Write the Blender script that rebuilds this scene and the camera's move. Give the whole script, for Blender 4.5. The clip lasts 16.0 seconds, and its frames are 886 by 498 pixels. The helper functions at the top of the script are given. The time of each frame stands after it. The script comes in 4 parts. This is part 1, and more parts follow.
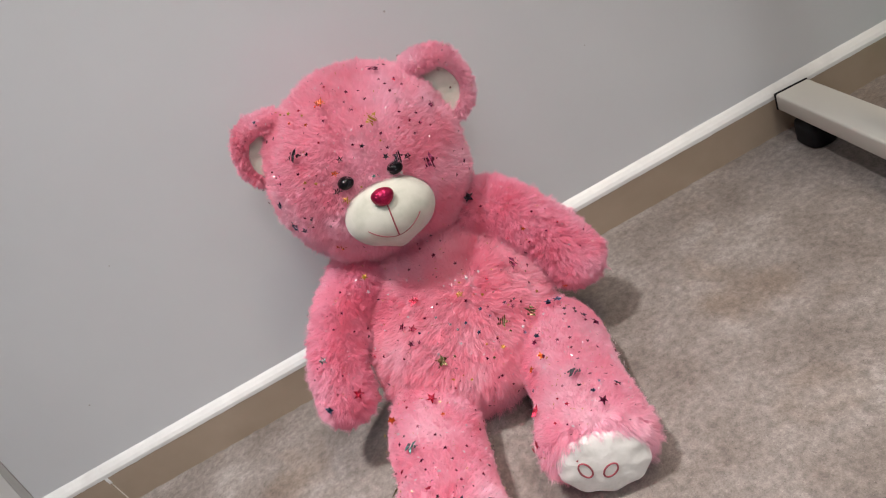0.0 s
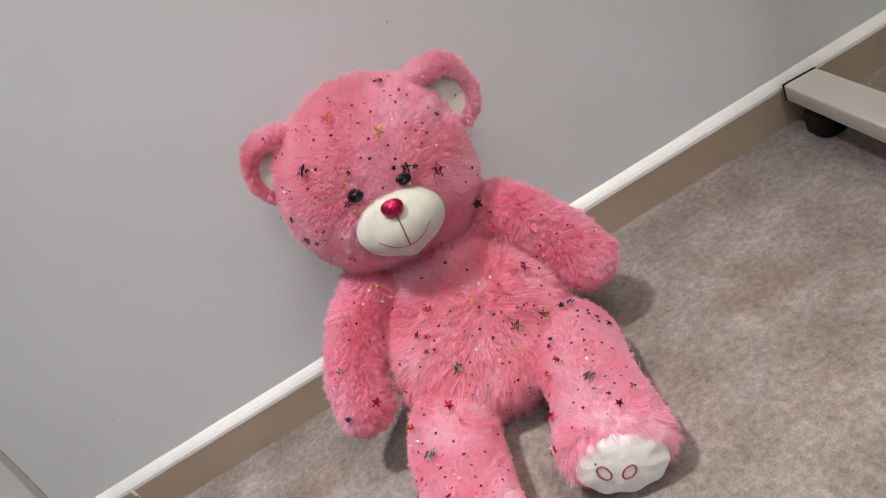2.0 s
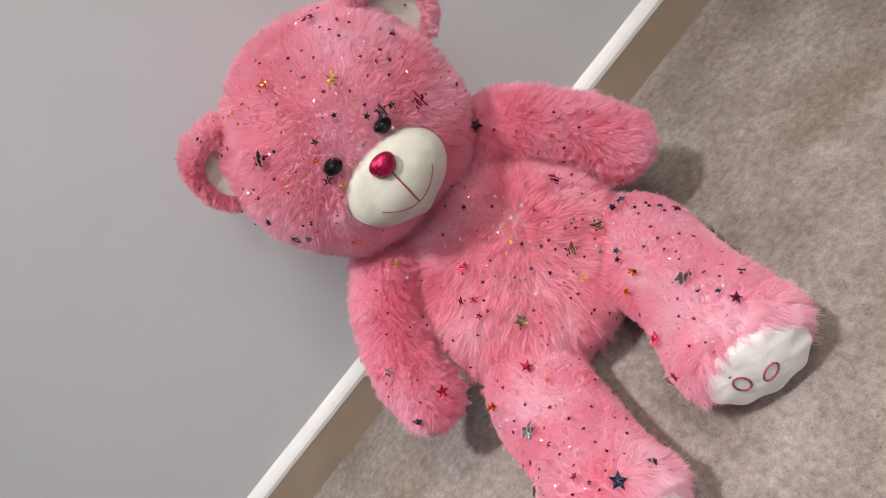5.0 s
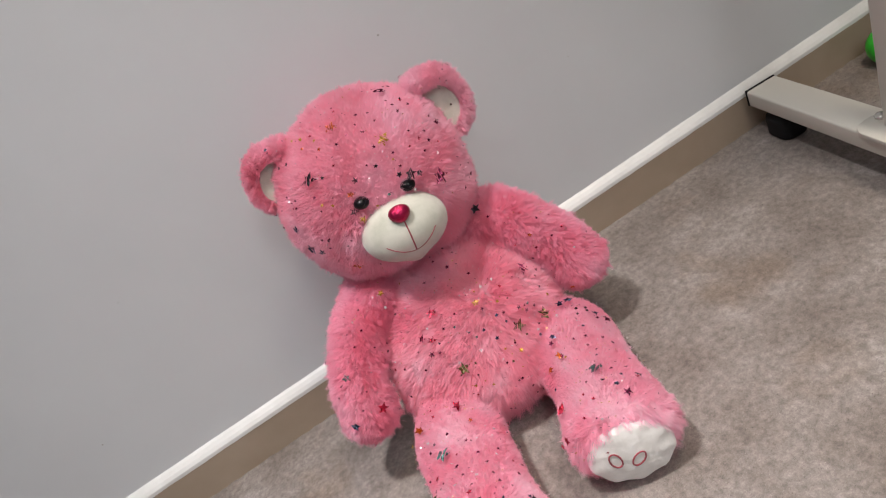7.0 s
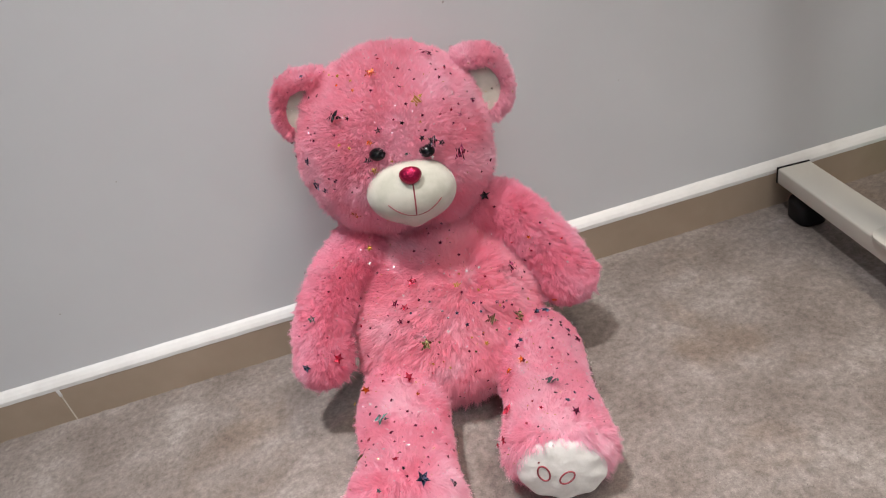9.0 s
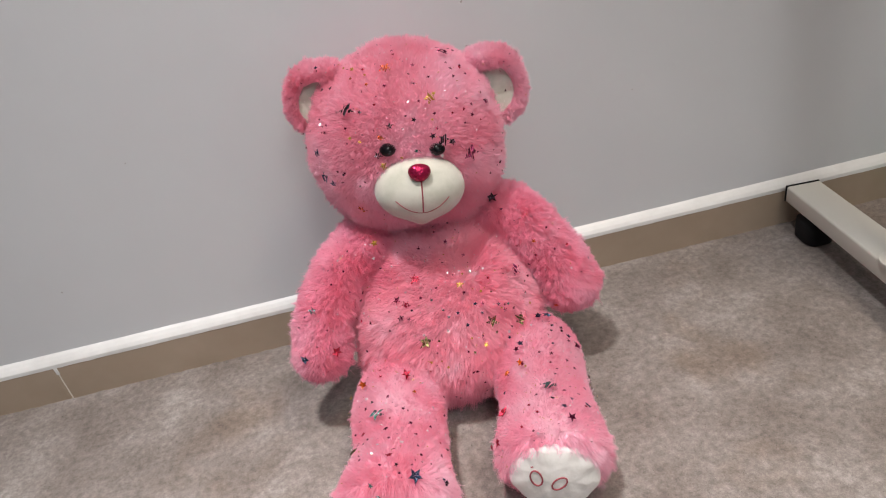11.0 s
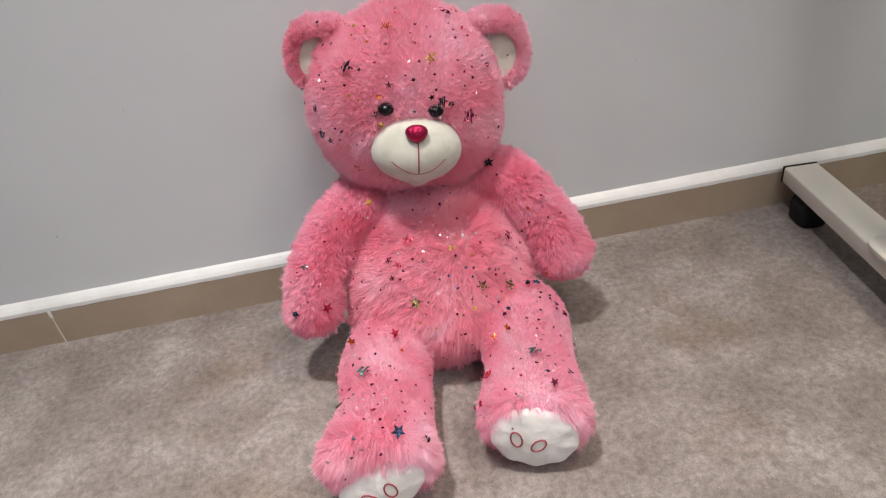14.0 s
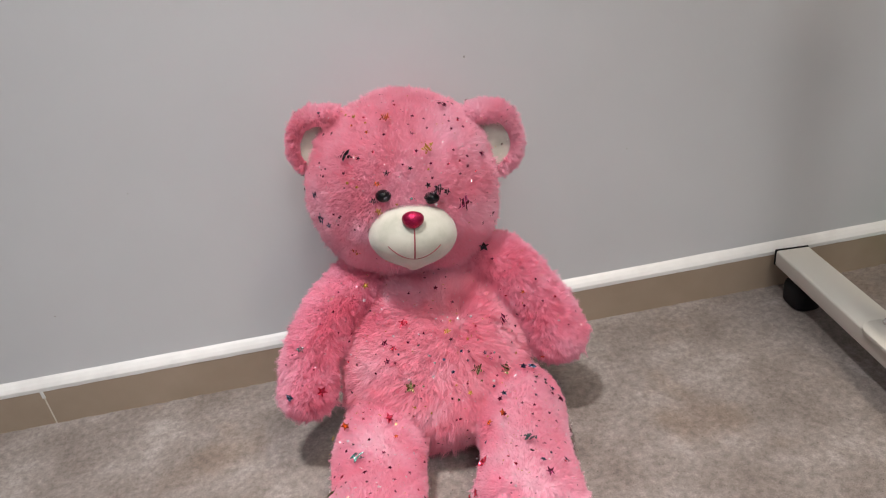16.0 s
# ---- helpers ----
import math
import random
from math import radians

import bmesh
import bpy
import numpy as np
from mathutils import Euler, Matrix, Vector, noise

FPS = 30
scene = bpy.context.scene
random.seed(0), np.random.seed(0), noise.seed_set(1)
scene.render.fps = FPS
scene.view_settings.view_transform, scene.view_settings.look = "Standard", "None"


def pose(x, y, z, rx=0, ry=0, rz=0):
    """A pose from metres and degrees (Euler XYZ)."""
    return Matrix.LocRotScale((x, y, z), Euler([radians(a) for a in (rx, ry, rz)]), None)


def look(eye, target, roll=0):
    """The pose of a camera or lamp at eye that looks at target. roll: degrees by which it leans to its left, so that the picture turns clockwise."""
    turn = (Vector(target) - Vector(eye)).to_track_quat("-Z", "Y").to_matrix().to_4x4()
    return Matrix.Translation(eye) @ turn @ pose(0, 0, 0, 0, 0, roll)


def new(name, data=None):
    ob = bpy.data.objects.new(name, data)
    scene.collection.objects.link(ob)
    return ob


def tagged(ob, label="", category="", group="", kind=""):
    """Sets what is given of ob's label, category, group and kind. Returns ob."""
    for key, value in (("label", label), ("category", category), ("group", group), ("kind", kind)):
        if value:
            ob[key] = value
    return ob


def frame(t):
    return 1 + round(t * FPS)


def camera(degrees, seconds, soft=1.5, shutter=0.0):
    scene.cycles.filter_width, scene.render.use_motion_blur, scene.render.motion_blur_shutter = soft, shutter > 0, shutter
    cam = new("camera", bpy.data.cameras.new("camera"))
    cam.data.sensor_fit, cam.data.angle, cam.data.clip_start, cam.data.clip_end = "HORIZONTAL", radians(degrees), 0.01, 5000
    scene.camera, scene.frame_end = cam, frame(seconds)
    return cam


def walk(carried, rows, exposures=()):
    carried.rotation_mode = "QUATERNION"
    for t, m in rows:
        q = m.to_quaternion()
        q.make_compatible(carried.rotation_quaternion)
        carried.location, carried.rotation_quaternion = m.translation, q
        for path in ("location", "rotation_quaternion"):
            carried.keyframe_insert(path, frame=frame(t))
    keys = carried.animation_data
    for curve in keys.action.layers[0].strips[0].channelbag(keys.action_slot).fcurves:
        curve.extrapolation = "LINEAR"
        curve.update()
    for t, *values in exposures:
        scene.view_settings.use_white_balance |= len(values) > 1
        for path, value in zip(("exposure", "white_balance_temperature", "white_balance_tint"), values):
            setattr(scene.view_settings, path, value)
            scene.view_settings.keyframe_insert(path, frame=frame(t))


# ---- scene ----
cam = camera(67.0, 16.0, soft=1.1, shutter=0.25)
PATH = [
    (0, (-0.0082, 0.0623, 0.6473), (0.0207, 1.7945, -0.3515), -29.05),
    (0.5, (-0.0039, 0.0616, 0.6491), (-0.0071, 1.7983, -0.3431), -30.10),
    (1, (-0.0020, 0.0664, 0.6582), (-0.0143, 1.7988, -0.3401), -30.18),
    (1.5, (-0.0068, 0.0628, 0.6545), (-0.0127, 1.8076, -0.3213), -30.96),
    (2, (0.0019, 0.0636, 0.6599), (-0.0116, 1.8000, -0.3321), -31.93),
    (2.5, (0.0057, 0.0623, 0.6661), (-0.0363, 1.7931, -0.3354), -39.27),
    (2.7, (-0.0059, 0.0562, 0.6647), (-0.0188, 1.8164, -0.2849), -42.35),
    (3, (-0.0179, 0.0776, 0.6665), (-0.0875, 1.8146, -0.3209), -47.12),
    (3.2, (-0.0309, 0.0904, 0.6621), (-0.1097, 1.8001, -0.3722), -46.28),
    (5.3, (-0.0168, 0.2095, 0.6066), (-0.1099, 1.8623, -0.5147), -54.17),
    (5.5, (-0.0139, 0.2025, 0.6091), (-0.0580, 1.8545, -0.5165), -52.74),
    (5.8, (-0.0172, 0.1663, 0.6248), (0.0098, 1.8437, -0.4641), -49.03),
    (6, (-0.0292, 0.1339, 0.6457), (0.0629, 1.8503, -0.3760), -47.11),
    (6.2, (-0.0269, 0.1073, 0.6773), (0.0704, 1.8121, -0.3639), -44.96),
    (6.5, (-0.0447, 0.0683, 0.6802), (0.1526, 1.7543, -0.3762), -38.43),
    (6.8, (-0.0652, 0.0539, 0.6856), (0.1025, 1.7673, -0.3322), -32.67),
    (7, (-0.0640, 0.0577, 0.6856), (0.0839, 1.7726, -0.3315), -31.30),
    (7.2, (-0.0644, 0.0580, 0.6830), (0.1300, 1.7778, -0.3192), -26.64),
    (7.5, (-0.0623, 0.0542, 0.6724), (0.1422, 1.7842, -0.3108), -22.27),
    (7.7, (-0.0621, 0.0500, 0.6747), (0.1010, 1.7589, -0.3515), -21.47),
    (8, (-0.0664, 0.0474, 0.6651), (0.0690, 1.7386, -0.3939), -18.53),
    (8.2, (-0.0728, 0.0408, 0.6664), (0.0613, 1.7337, -0.3899), -17.15),
    (8.5, (-0.0698, 0.0463, 0.6646), (0.0633, 1.7410, -0.3883), -15.61),
    (9, (-0.0696, 0.0441, 0.6653), (0.0734, 1.7521, -0.3638), -14.26),
    (11.5, (-0.0726, 0.0440, 0.6630), (0.0682, 1.7548, -0.3630), -10.70),
    (12, (-0.0710, 0.0427, 0.6636), (0.0740, 1.7444, -0.3768), -10.33),
    (12.5, (-0.0685, 0.0384, 0.6630), (0.0472, 1.7036, -0.4400), -10.17),
    (13, (-0.0670, 0.0360, 0.6590), (0.0401, 1.6820, -0.4726), -9.52),
    (13.5, (-0.0664, 0.0362, 0.6592), (0.0460, 1.6819, -0.4719), -9.10),
    (14, (-0.0676, 0.0361, 0.6614), (0.0527, 1.6952, -0.4485), -8.60),
    (14.5, (-0.0651, 0.0361, 0.6727), (0.0544, 1.7448, -0.3608), -8.69),
    (15, (-0.0632, 0.0344, 0.6751), (0.0704, 1.7699, -0.3094), -8.44),
    (15.5, (-0.0607, 0.0343, 0.6769), (0.0775, 1.7865, -0.2778), -8.30),
    (16, (-0.0608, 0.0335, 0.6762), (0.1000, 1.8003, -0.2466), -7.77),
]
walk(cam, [(t, look(eye, target, roll)) for t, eye, target, roll in PATH],
     exposures=[(0.0, 0.03), (2.5, 0.0), (5.4, 0.03), (6.0, -0.06), (7.0, -0.04), (9.0, 0.02), (16.0, 0.01)])

# ---- world and lamps ----
WALL_Y = 0.977          # face of the plastered wall behind the bear
TILE_Y = 0.965          # face of the skirting tiles
ROOM = (-2.3, 0.880, -2.4, WALL_Y, 2.45)   # x0, x1, y0, y1, height

world = bpy.data.worlds.new("world")
scene.world = world
world.use_nodes = True
world.node_tree.nodes["Background"].inputs[0].default_value = (0.9, 0.95, 1.0, 1)
world.node_tree.nodes["Background"].inputs[1].default_value = 0.02

KEY_WATTS, FILL_WATTS = 8.2, 11.4
# fill lamps, unseen: added behind the camera to brighten the room
FILLS = ((-0.45, -1.0), (0.50, -0.95), (0.30, -1.7))


def unseen_lamp(x, y, watts, size, colour, spread=150):
    data = bpy.data.lights.new("unseen_area_lamp", "AREA")
    data.shape, data.size, data.energy, data.color = "DISK", size, watts, colour
    data.spread = radians(spread)
    ob = new("unseen_area_lamp", data)
    ob.matrix_world = pose(x, y, ROOM[4] - 0.02)
    return ob


KEY = (-0.30, 0.30)
unseen_lamp(KEY[0], KEY[1], KEY_WATTS, 0.17, (1.0, 0.96, 0.93), 57)
# unseen warm lamp, added to lift the right part of the wall
SIDE = (0.72, 0.08)
unseen_lamp(SIDE[0], SIDE[1], 8.4, 0.3, (1.0, 0.85, 0.67), 108)
for lx, ly in FILLS:
    if lx > 0.4:
        unseen_lamp(lx, ly, FILL_WATTS * 1.1, 0.7, (1.0, 0.92, 0.82))
    else:
        unseen_lamp(lx, ly, FILL_WATTS * (0.2 if lx < 0 else 1.6), 1.1, (0.88, 0.96, 1.0))


# ---- materials ----
def material(name, colour, rough=0.5, metal=0.0, sheen=0.0, spec=0.5):
    m = bpy.data.materials.new(name)
    m.use_nodes = True
    b = m.node_tree.nodes["Principled BSDF"]
    b.inputs["Base Color"].default_value = (*colour, 1)
    b.inputs["Roughness"].default_value = rough
    b.inputs["Metallic"].default_value = metal
    b.inputs["Specular IOR Level"].default_value = spec
    b.inputs["Sheen Weight"].default_value = sheen
    return m


def node(m, kind, **inputs):
    n = m.node_tree.nodes.new(kind)
    for k, v in inputs.items():
        n.inputs[k.replace("_", " ")].default_value = v
    return n


def wire(m, a, out, b, inp):
    m.node_tree.links.new(a.outputs[out], b.inputs[inp])


def shader(m):
    return m.node_tree.nodes["Principled BSDF"]


def mottle(m, stops, scale, detail=4.0, rough=0.6, coord="Object"):
    """Colour from a noise field: stops are (position, colour)."""
    tc = node(m, "ShaderNodeTexCoord")
    nz = node(m, "ShaderNodeTexNoise", Scale=scale, Detail=detail, Roughness=rough)
    rp = node(m, "ShaderNodeValToRGB")
    wire(m, tc, coord, nz, "Vector")
    wire(m, nz, "Fac", rp, "Fac")
    while len(rp.color_ramp.elements) < len(stops):
        rp.color_ramp.elements.new(0.5)
    for e, (p, c) in zip(rp.color_ramp.elements, stops):
        e.position, e.color = p, (*c, 1)
    return rp, tc


def relief(m, scale, strength, distance=0.001, detail=3.0):
    tc = node(m, "ShaderNodeTexCoord")
    nz = node(m, "ShaderNodeTexNoise", Scale=scale, Detail=detail)
    bp = node(m, "ShaderNodeBump", Strength=strength, Distance=distance)
    wire(m, tc, "Object", nz, "Vector")
    wire(m, nz, "Fac", bp, "Height")
    wire(m, bp, "Normal", shader(m), "Normal")
    return bp


def mixed(m, a, b, fac, mode="MIX"):
    """Mix of two colour outputs (node, name); fac a number or (node, name)."""
    mx = m.node_tree.nodes.new("ShaderNodeMix")
    mx.data_type, mx.blend_type = "RGBA", mode
    for src, slot in ((a, 6), (b, 7)):
        if isinstance(src[0], float):
            mx.inputs[slot].default_value = (*src, 1)
        else:
            m.node_tree.links.new(src[0].outputs[src[1]], mx.inputs[slot])
    if isinstance(fac, float):
        mx.inputs[0].default_value = fac
    else:
        m.node_tree.links.new(fac[0].outputs[fac[1]], mx.inputs[0])
    return mx


# painted plaster
paint = material("wall_paint", (0.72, 0.725, 0.735), 0.55)
rp, _ = mottle(paint, [(0.3, (0.528, 0.542, 0.568)), (0.7, (0.562, 0.577, 0.604))], 3.0)
wire(paint, rp, "Color", shader(paint), "Base Color")
relief(paint, 160.0, 0.12, 0.0006)

ceiling_paint = material("ceiling_paint", (0.8, 0.8, 0.8), 0.7)
relief(ceiling_paint, 90.0, 0.1)

gloss_white = material("trim_paint", (0.72, 0.705, 0.69), 0.38)
rp, _ = mottle(gloss_white, [(0.35, (0.635, 0.635, 0.635)), (0.6, (0.725, 0.727, 0.73))], 14.0)
wire(gloss_white, rp, "Color", shader(gloss_white), "Base Color")
relief(gloss_white, 45.0, 0.25, 0.002)

tile = material("skirting_tile", (0.33, 0.26, 0.2), 0.42)
rp, _ = mottle(tile, [(0.3, (0.298, 0.233, 0.176)), (0.55, (0.335, 0.264, 0.203)), (0.8, (0.372, 0.297, 0.233))], 9.0, 6.0)
wire(tile, rp, "Color", shader(tile), "Base Color")
relief(tile, 200.0, 0.06, 0.0005)

grout = material("grout", (0.62, 0.57, 0.5), 0.85)
relief(grout, 300.0, 0.4)

# carpet: soft patches, brushed lanes, fine speckle
CARPET = [(0.30, (0.148, 0.123, 0.111)), (0.44, (0.186, 0.158, 0.145)), (0.57, (0.226, 0.197, 0.185)), (0.72, (0.312, 0.280, 0.268))]


def carpet_material(name, per_tuft):
    m = material(name, (0.36, 0.32, 0.28), 0.9, sheen=0.25, spec=0.2)
    rp, tc = mottle(m, CARPET, 9.5, 6.0, 0.6)
    rp.inputs[0].links[0].from_node.inputs["Distortion"].default_value = 0.2
    fine = node(m, "ShaderNodeTexNoise", Scale=600.0, Detail=3.0)
    wire(m, tc, "Object", fine, "Vector")
    spread = node(m, "ShaderNodeMapRange")
    spread.inputs[1].default_value, spread.inputs[2].default_value = 0.3, 0.7
    spread.inputs[3].default_value, spread.inputs[4].default_value = 0.86, 1.16
    if per_tuft:
        geo = node(m, "ShaderNodeNewGeometry")
        spread.inputs[1].default_value, spread.inputs[2].default_value = 0.0, 1.0
        spread.inputs[3].default_value, spread.inputs[4].default_value = 0.70, 1.38
        wire(m, geo, "Random Per Island", spread, 0)
    else:
        wire(m, fine, "Fac", spread, 0)
    clump = node(m, "ShaderNodeTexNoise", Scale=105.0, Detail=5.0, Roughness=0.7)
    wire(m, tc, "Object", clump, "Vector")
    tuft = node(m, "ShaderNodeMapRange")
    tuft.inputs[1].default_value, tuft.inputs[2].default_value = 0.35, 0.68
    tuft.inputs[3].default_value, tuft.inputs[4].default_value = 0.74, 1.30
    wire(m, clump, "Fac", tuft, 0)
    worn, _ = mottle(m, [(0.40, (1.0, 1.0, 1.0)), (0.56, (1.0, 1.0, 1.0)), (0.66, (0.93, 0.865, 0.80))], 4.5, 3.0, 0.55)
    base = mixed(m, (rp, "Color"), (worn, "Color"), 1.0, "MULTIPLY")
    mid = mixed(m, (base, 2), (tuft, "Result"), 1.0, "MULTIPLY")
    mx = mixed(m, (mid, 2), (spread, "Result"), 1.0, "MULTIPLY")
    wire(m, mx, 2, shader(m), "Base Color")
    if per_tuft:
        thin = node(m, "ShaderNodeBsdfTranslucent")
        blend = node(m, "ShaderNodeMixShader", Fac=0.3)
        wire(m, mx, 2, thin, "Color")
        wire(m, shader(m), "BSDF", blend, 1)
        wire(m, thin, "BSDF", blend, 2)
        wire(m, blend, "Shader", m.node_tree.nodes["Material Output"], "Surface")
    else:
        bp = node(m, "ShaderNodeBump", Strength=0.2, Distance=0.001)
        wire(m, fine, "Fac", bp, "Height")
        wire(m, bp, "Normal", shader(m), "Normal")
    return m


carpet = carpet_material("carpet", False)
pile = carpet_material("carpet_pile", True)

# plush
PINK_LOW, PINK_MID, PINK_HIGH = (0.90, 0.315, 0.455), (0.94, 0.47, 0.61), (0.97, 0.65, 0.77)


def plush(name, low, mid, high):
    m = material(name, mid, 0.6, sheen=0.3, spec=0.25)
    shader(m).inputs["Sheen Roughness"].default_value = 0.35
    shader(m).inputs["Sheen Tint"].default_value = (1.0, 0.75, 0.8, 1)
    geo = node(m, "ShaderNodeNewGeometry")
    strand = node(m, "ShaderNodeValToRGB")
    strand.color_ramp.elements[0].color = tuple(0.5 * (a + b) for a, b in zip(low, mid)) + (1,)
    strand.color_ramp.elements[1].position, strand.color_ramp.elements[1].color = 0.88, (*high, 1)
    strand.color_ramp.elements.new(1.0).color = (0.98, 0.80, 0.86, 1)
    wire(m, geo, "Random Per Island", strand, "Fac")
    rp, _ = mottle(m, [(0.30, low), (0.50, mid), (0.72, high)], 16.0, 3.0, 0.5)
    mx = mixed(m, (strand, "Color"), (rp, "Color"), 0.88)
    wire(m, mx, 2, shader(m), "Base Color")
    # fine fibres pass some light on
    thin = node(m, "ShaderNodeBsdfTranslucent")
    blend = node(m, "ShaderNodeMixShader", Fac=0.62)
    wire(m, mx, 2, thin, "Color")
    wire(m, shader(m), "BSDF", blend, 1)
    wire(m, thin, "BSDF", blend, 2)
    wire(m, blend, "Shader", m.node_tree.nodes["Material Output"], "Surface")
    return m


pink_plush = plush("pink_plush", PINK_LOW, PINK_MID, PINK_HIGH)
head_plush = plush("rose_plush", (0.91, 0.42, 0.545), (0.95, 0.58, 0.695), (0.97, 0.74, 0.835))
pale_plush = plush("pale_pink_plush", (0.91, 0.38, 0.515), (0.95, 0.55, 0.68), (0.98, 0.76, 0.85))
pink_belly = plush("pink_belly_plush", (0.91, 0.375, 0.505), (0.95, 0.505, 0.62), (0.97, 0.705, 0.795))

cream = material("cream_velour", (0.78, 0.74, 0.62), 0.8, sheen=0.4, spec=0.25)
rp, _ = mottle(cream, [(0.35, (0.40, 0.395, 0.34)), (0.62, (0.505, 0.495, 0.44))], 38.0)
wire(cream, rp, "Color", shader(cream), "Base Color")
relief(cream, 700.0, 0.35, 0.0006)

satin = material("pale_satin", (0.80, 0.79, 0.78), 0.5, sheen=0.4, spec=0.4)
rp, _ = mottle(satin, [(0.35, (0.62, 0.60, 0.58)), (0.62, (0.74, 0.72, 0.705))], 45.0)
wire(satin, rp, "Color", shader(satin), "Base Color")
relief(satin, 55.0, 0.6, 0.004)

thread = material("red_thread", (0.25, 0.04, 0.055), 0.6)
relief(thread, 2500.0, 0.5, 0.0004)
eye_black = material("eye_black", (0.003, 0.003, 0.004), 0.05, spec=0.25)
nose_foil = material("nose_foil", (0.36, 0.012, 0.065), 0.2, metal=0.8)
relief(nose_foil, 380.0, 0.9, 0.0016)

FOIL = {}
for foil_name, c in (("black", (0.04, 0.035, 0.045)), ("red", (0.55, 0.05, 0.10)), ("orange", (0.66, 0.17, 0.04)),
                     ("gold", (0.58, 0.40, 0.08)), ("olive", (0.17, 0.15, 0.07)), ("teal", (0.16, 0.36, 0.34)),
                     ("blue", (0.05, 0.085, 0.15)), ("plum", (0.17, 0.025, 0.07)), ("silver", (0.85, 0.85, 0.88))):
    FOIL[foil_name] = material(foil_name + "_foil", c, {"silver": 0.4, "gold": 0.3}.get(foil_name, 0.22), metal=1.0)
    relief(FOIL[foil_name], 500.0, 0.5, 0.0006)

steel_paint = material("white_powder_coat", (0.555, 0.538, 0.495), 0.45)
relief(steel_paint, 900.0, 0.15, 0.0003)
black_plastic = material("black_plastic", (0.010, 0.010, 0.012), 0.6, spec=0.2)
relief(black_plastic, 400.0, 0.2, 0.0004)
chrome = material("zinc_screw", (0.72, 0.71, 0.69), 0.25, metal=1.0)
relief(chrome, 800.0, 0.1, 0.0002)
green_plastic = material("green_plastic", (0.03, 0.52, 0.03), 0.3)
relief(green_plastic, 120.0, 0.15)
dull_grey = material("matte_grey", (0.40, 0.395, 0.39), 0.9, spec=0.08)
rp, _ = mottle(dull_grey, [(0.3, (0.36, 0.352, 0.345)), (0.7, (0.42, 0.412, 0.405))], 20.0)
wire(dull_grey, rp, "Color", shader(dull_grey), "Base Color")
relief(dull_grey, 400.0, 0.2)
plate_face = material("plate_face", (0.58, 0.575, 0.57), 0.6)
rp, _ = mottle(plate_face, [(0.3, (0.545, 0.545, 0.55)), (0.7, (0.60, 0.60, 0.60))], 6.0)
wire(plate_face, rp, "Color", shader(plate_face), "Base Color")
relief(plate_face, 160.0, 0.1, 0.0005)
# emission for the diffusers of the added ceiling lights
glow = material("lamp_glow", (1, 1, 1), 0.5)
shader(glow).inputs["Emission Color"].default_value = (1, 0.95, 0.88, 1)
shader(glow).inputs["Emission Strength"].default_value = 6.0


# ---- mesh helpers ----
from mathutils.bvhtree import BVHTree
from mathutils.kdtree import KDTree


def link(name, bm, mat, parent=None, label="", smooth=True):
    me = bpy.data.meshes.new(name)
    bm.to_mesh(me)
    bm.free()
    for p in me.polygons:
        p.use_smooth = smooth
    for m in (mat if isinstance(mat, (list, tuple)) else [mat]):
        me.materials.append(m)
    ob = new(name, me)
    if parent:
        ob.parent = parent
    return tagged(ob, label)


def part(name, bm, mat, parent, label="", smooth=True):
    return link(name, bm, mat, parent, label, smooth)


def box(x0, x1, y0, y1, z0, z1, bevel=0.0, segments=2):
    bm = bmesh.new()
    bmesh.ops.create_cube(bm, size=1)
    bmesh.ops.transform(bm, verts=bm.verts, matrix=Matrix.LocRotScale(
        ((x0 + x1) / 2, (y0 + y1) / 2, (z0 + z1) / 2), None, (x1 - x0, y1 - y0, z1 - z0)))
    if bevel:
        bmesh.ops.bevel(bm, geom=bm.edges[:], offset=bevel, segments=segments, profile=0.5, affect="EDGES")
    return bm


def prism(outline, z0, z1, bevel=0.0):
    """An upright slab on a plan outline."""
    bm = bmesh.new()
    low = [bm.verts.new((x, y, z0)) for x, y in outline]
    high = [bm.verts.new((x, y, z1)) for x, y in outline]
    n = len(outline)
    bm.faces.new(low[::-1])
    bm.faces.new(high)
    for i in range(n):
        bm.faces.new((low[i], low[(i + 1) % n], high[(i + 1) % n], high[i]))
    if bevel:
        bmesh.ops.bevel(bm, geom=[e for e in bm.edges if abs(e.verts[0].co.z - e.verts[1].co.z) < 1e-6],
                        offset=bevel, segments=2, profile=0.5, affect="EDGES")
    bmesh.ops.recalc_face_normals(bm, faces=bm.faces)
    return bm


def lathe(profile, steps=32):
    """A turned shape round z from (radius, z) pairs, closed at both ends."""
    bm = bmesh.new()
    rings = []
    for r, z in profile:
        rings.append([bm.verts.new((r * math.cos(2 * math.pi * i / steps), r * math.sin(2 * math.pi * i / steps), z))
                      for i in range(steps)])
    for a, b in zip(rings, rings[1:]):
        for i in range(steps):
            bm.faces.new((a[i], a[(i + 1) % steps], b[(i + 1) % steps], b[i]))
    bm.faces.new(rings[0][::-1])
    bm.faces.new(rings[-1])
    bmesh.ops.recalc_face_normals(bm, faces=bm.faces)
    return bm


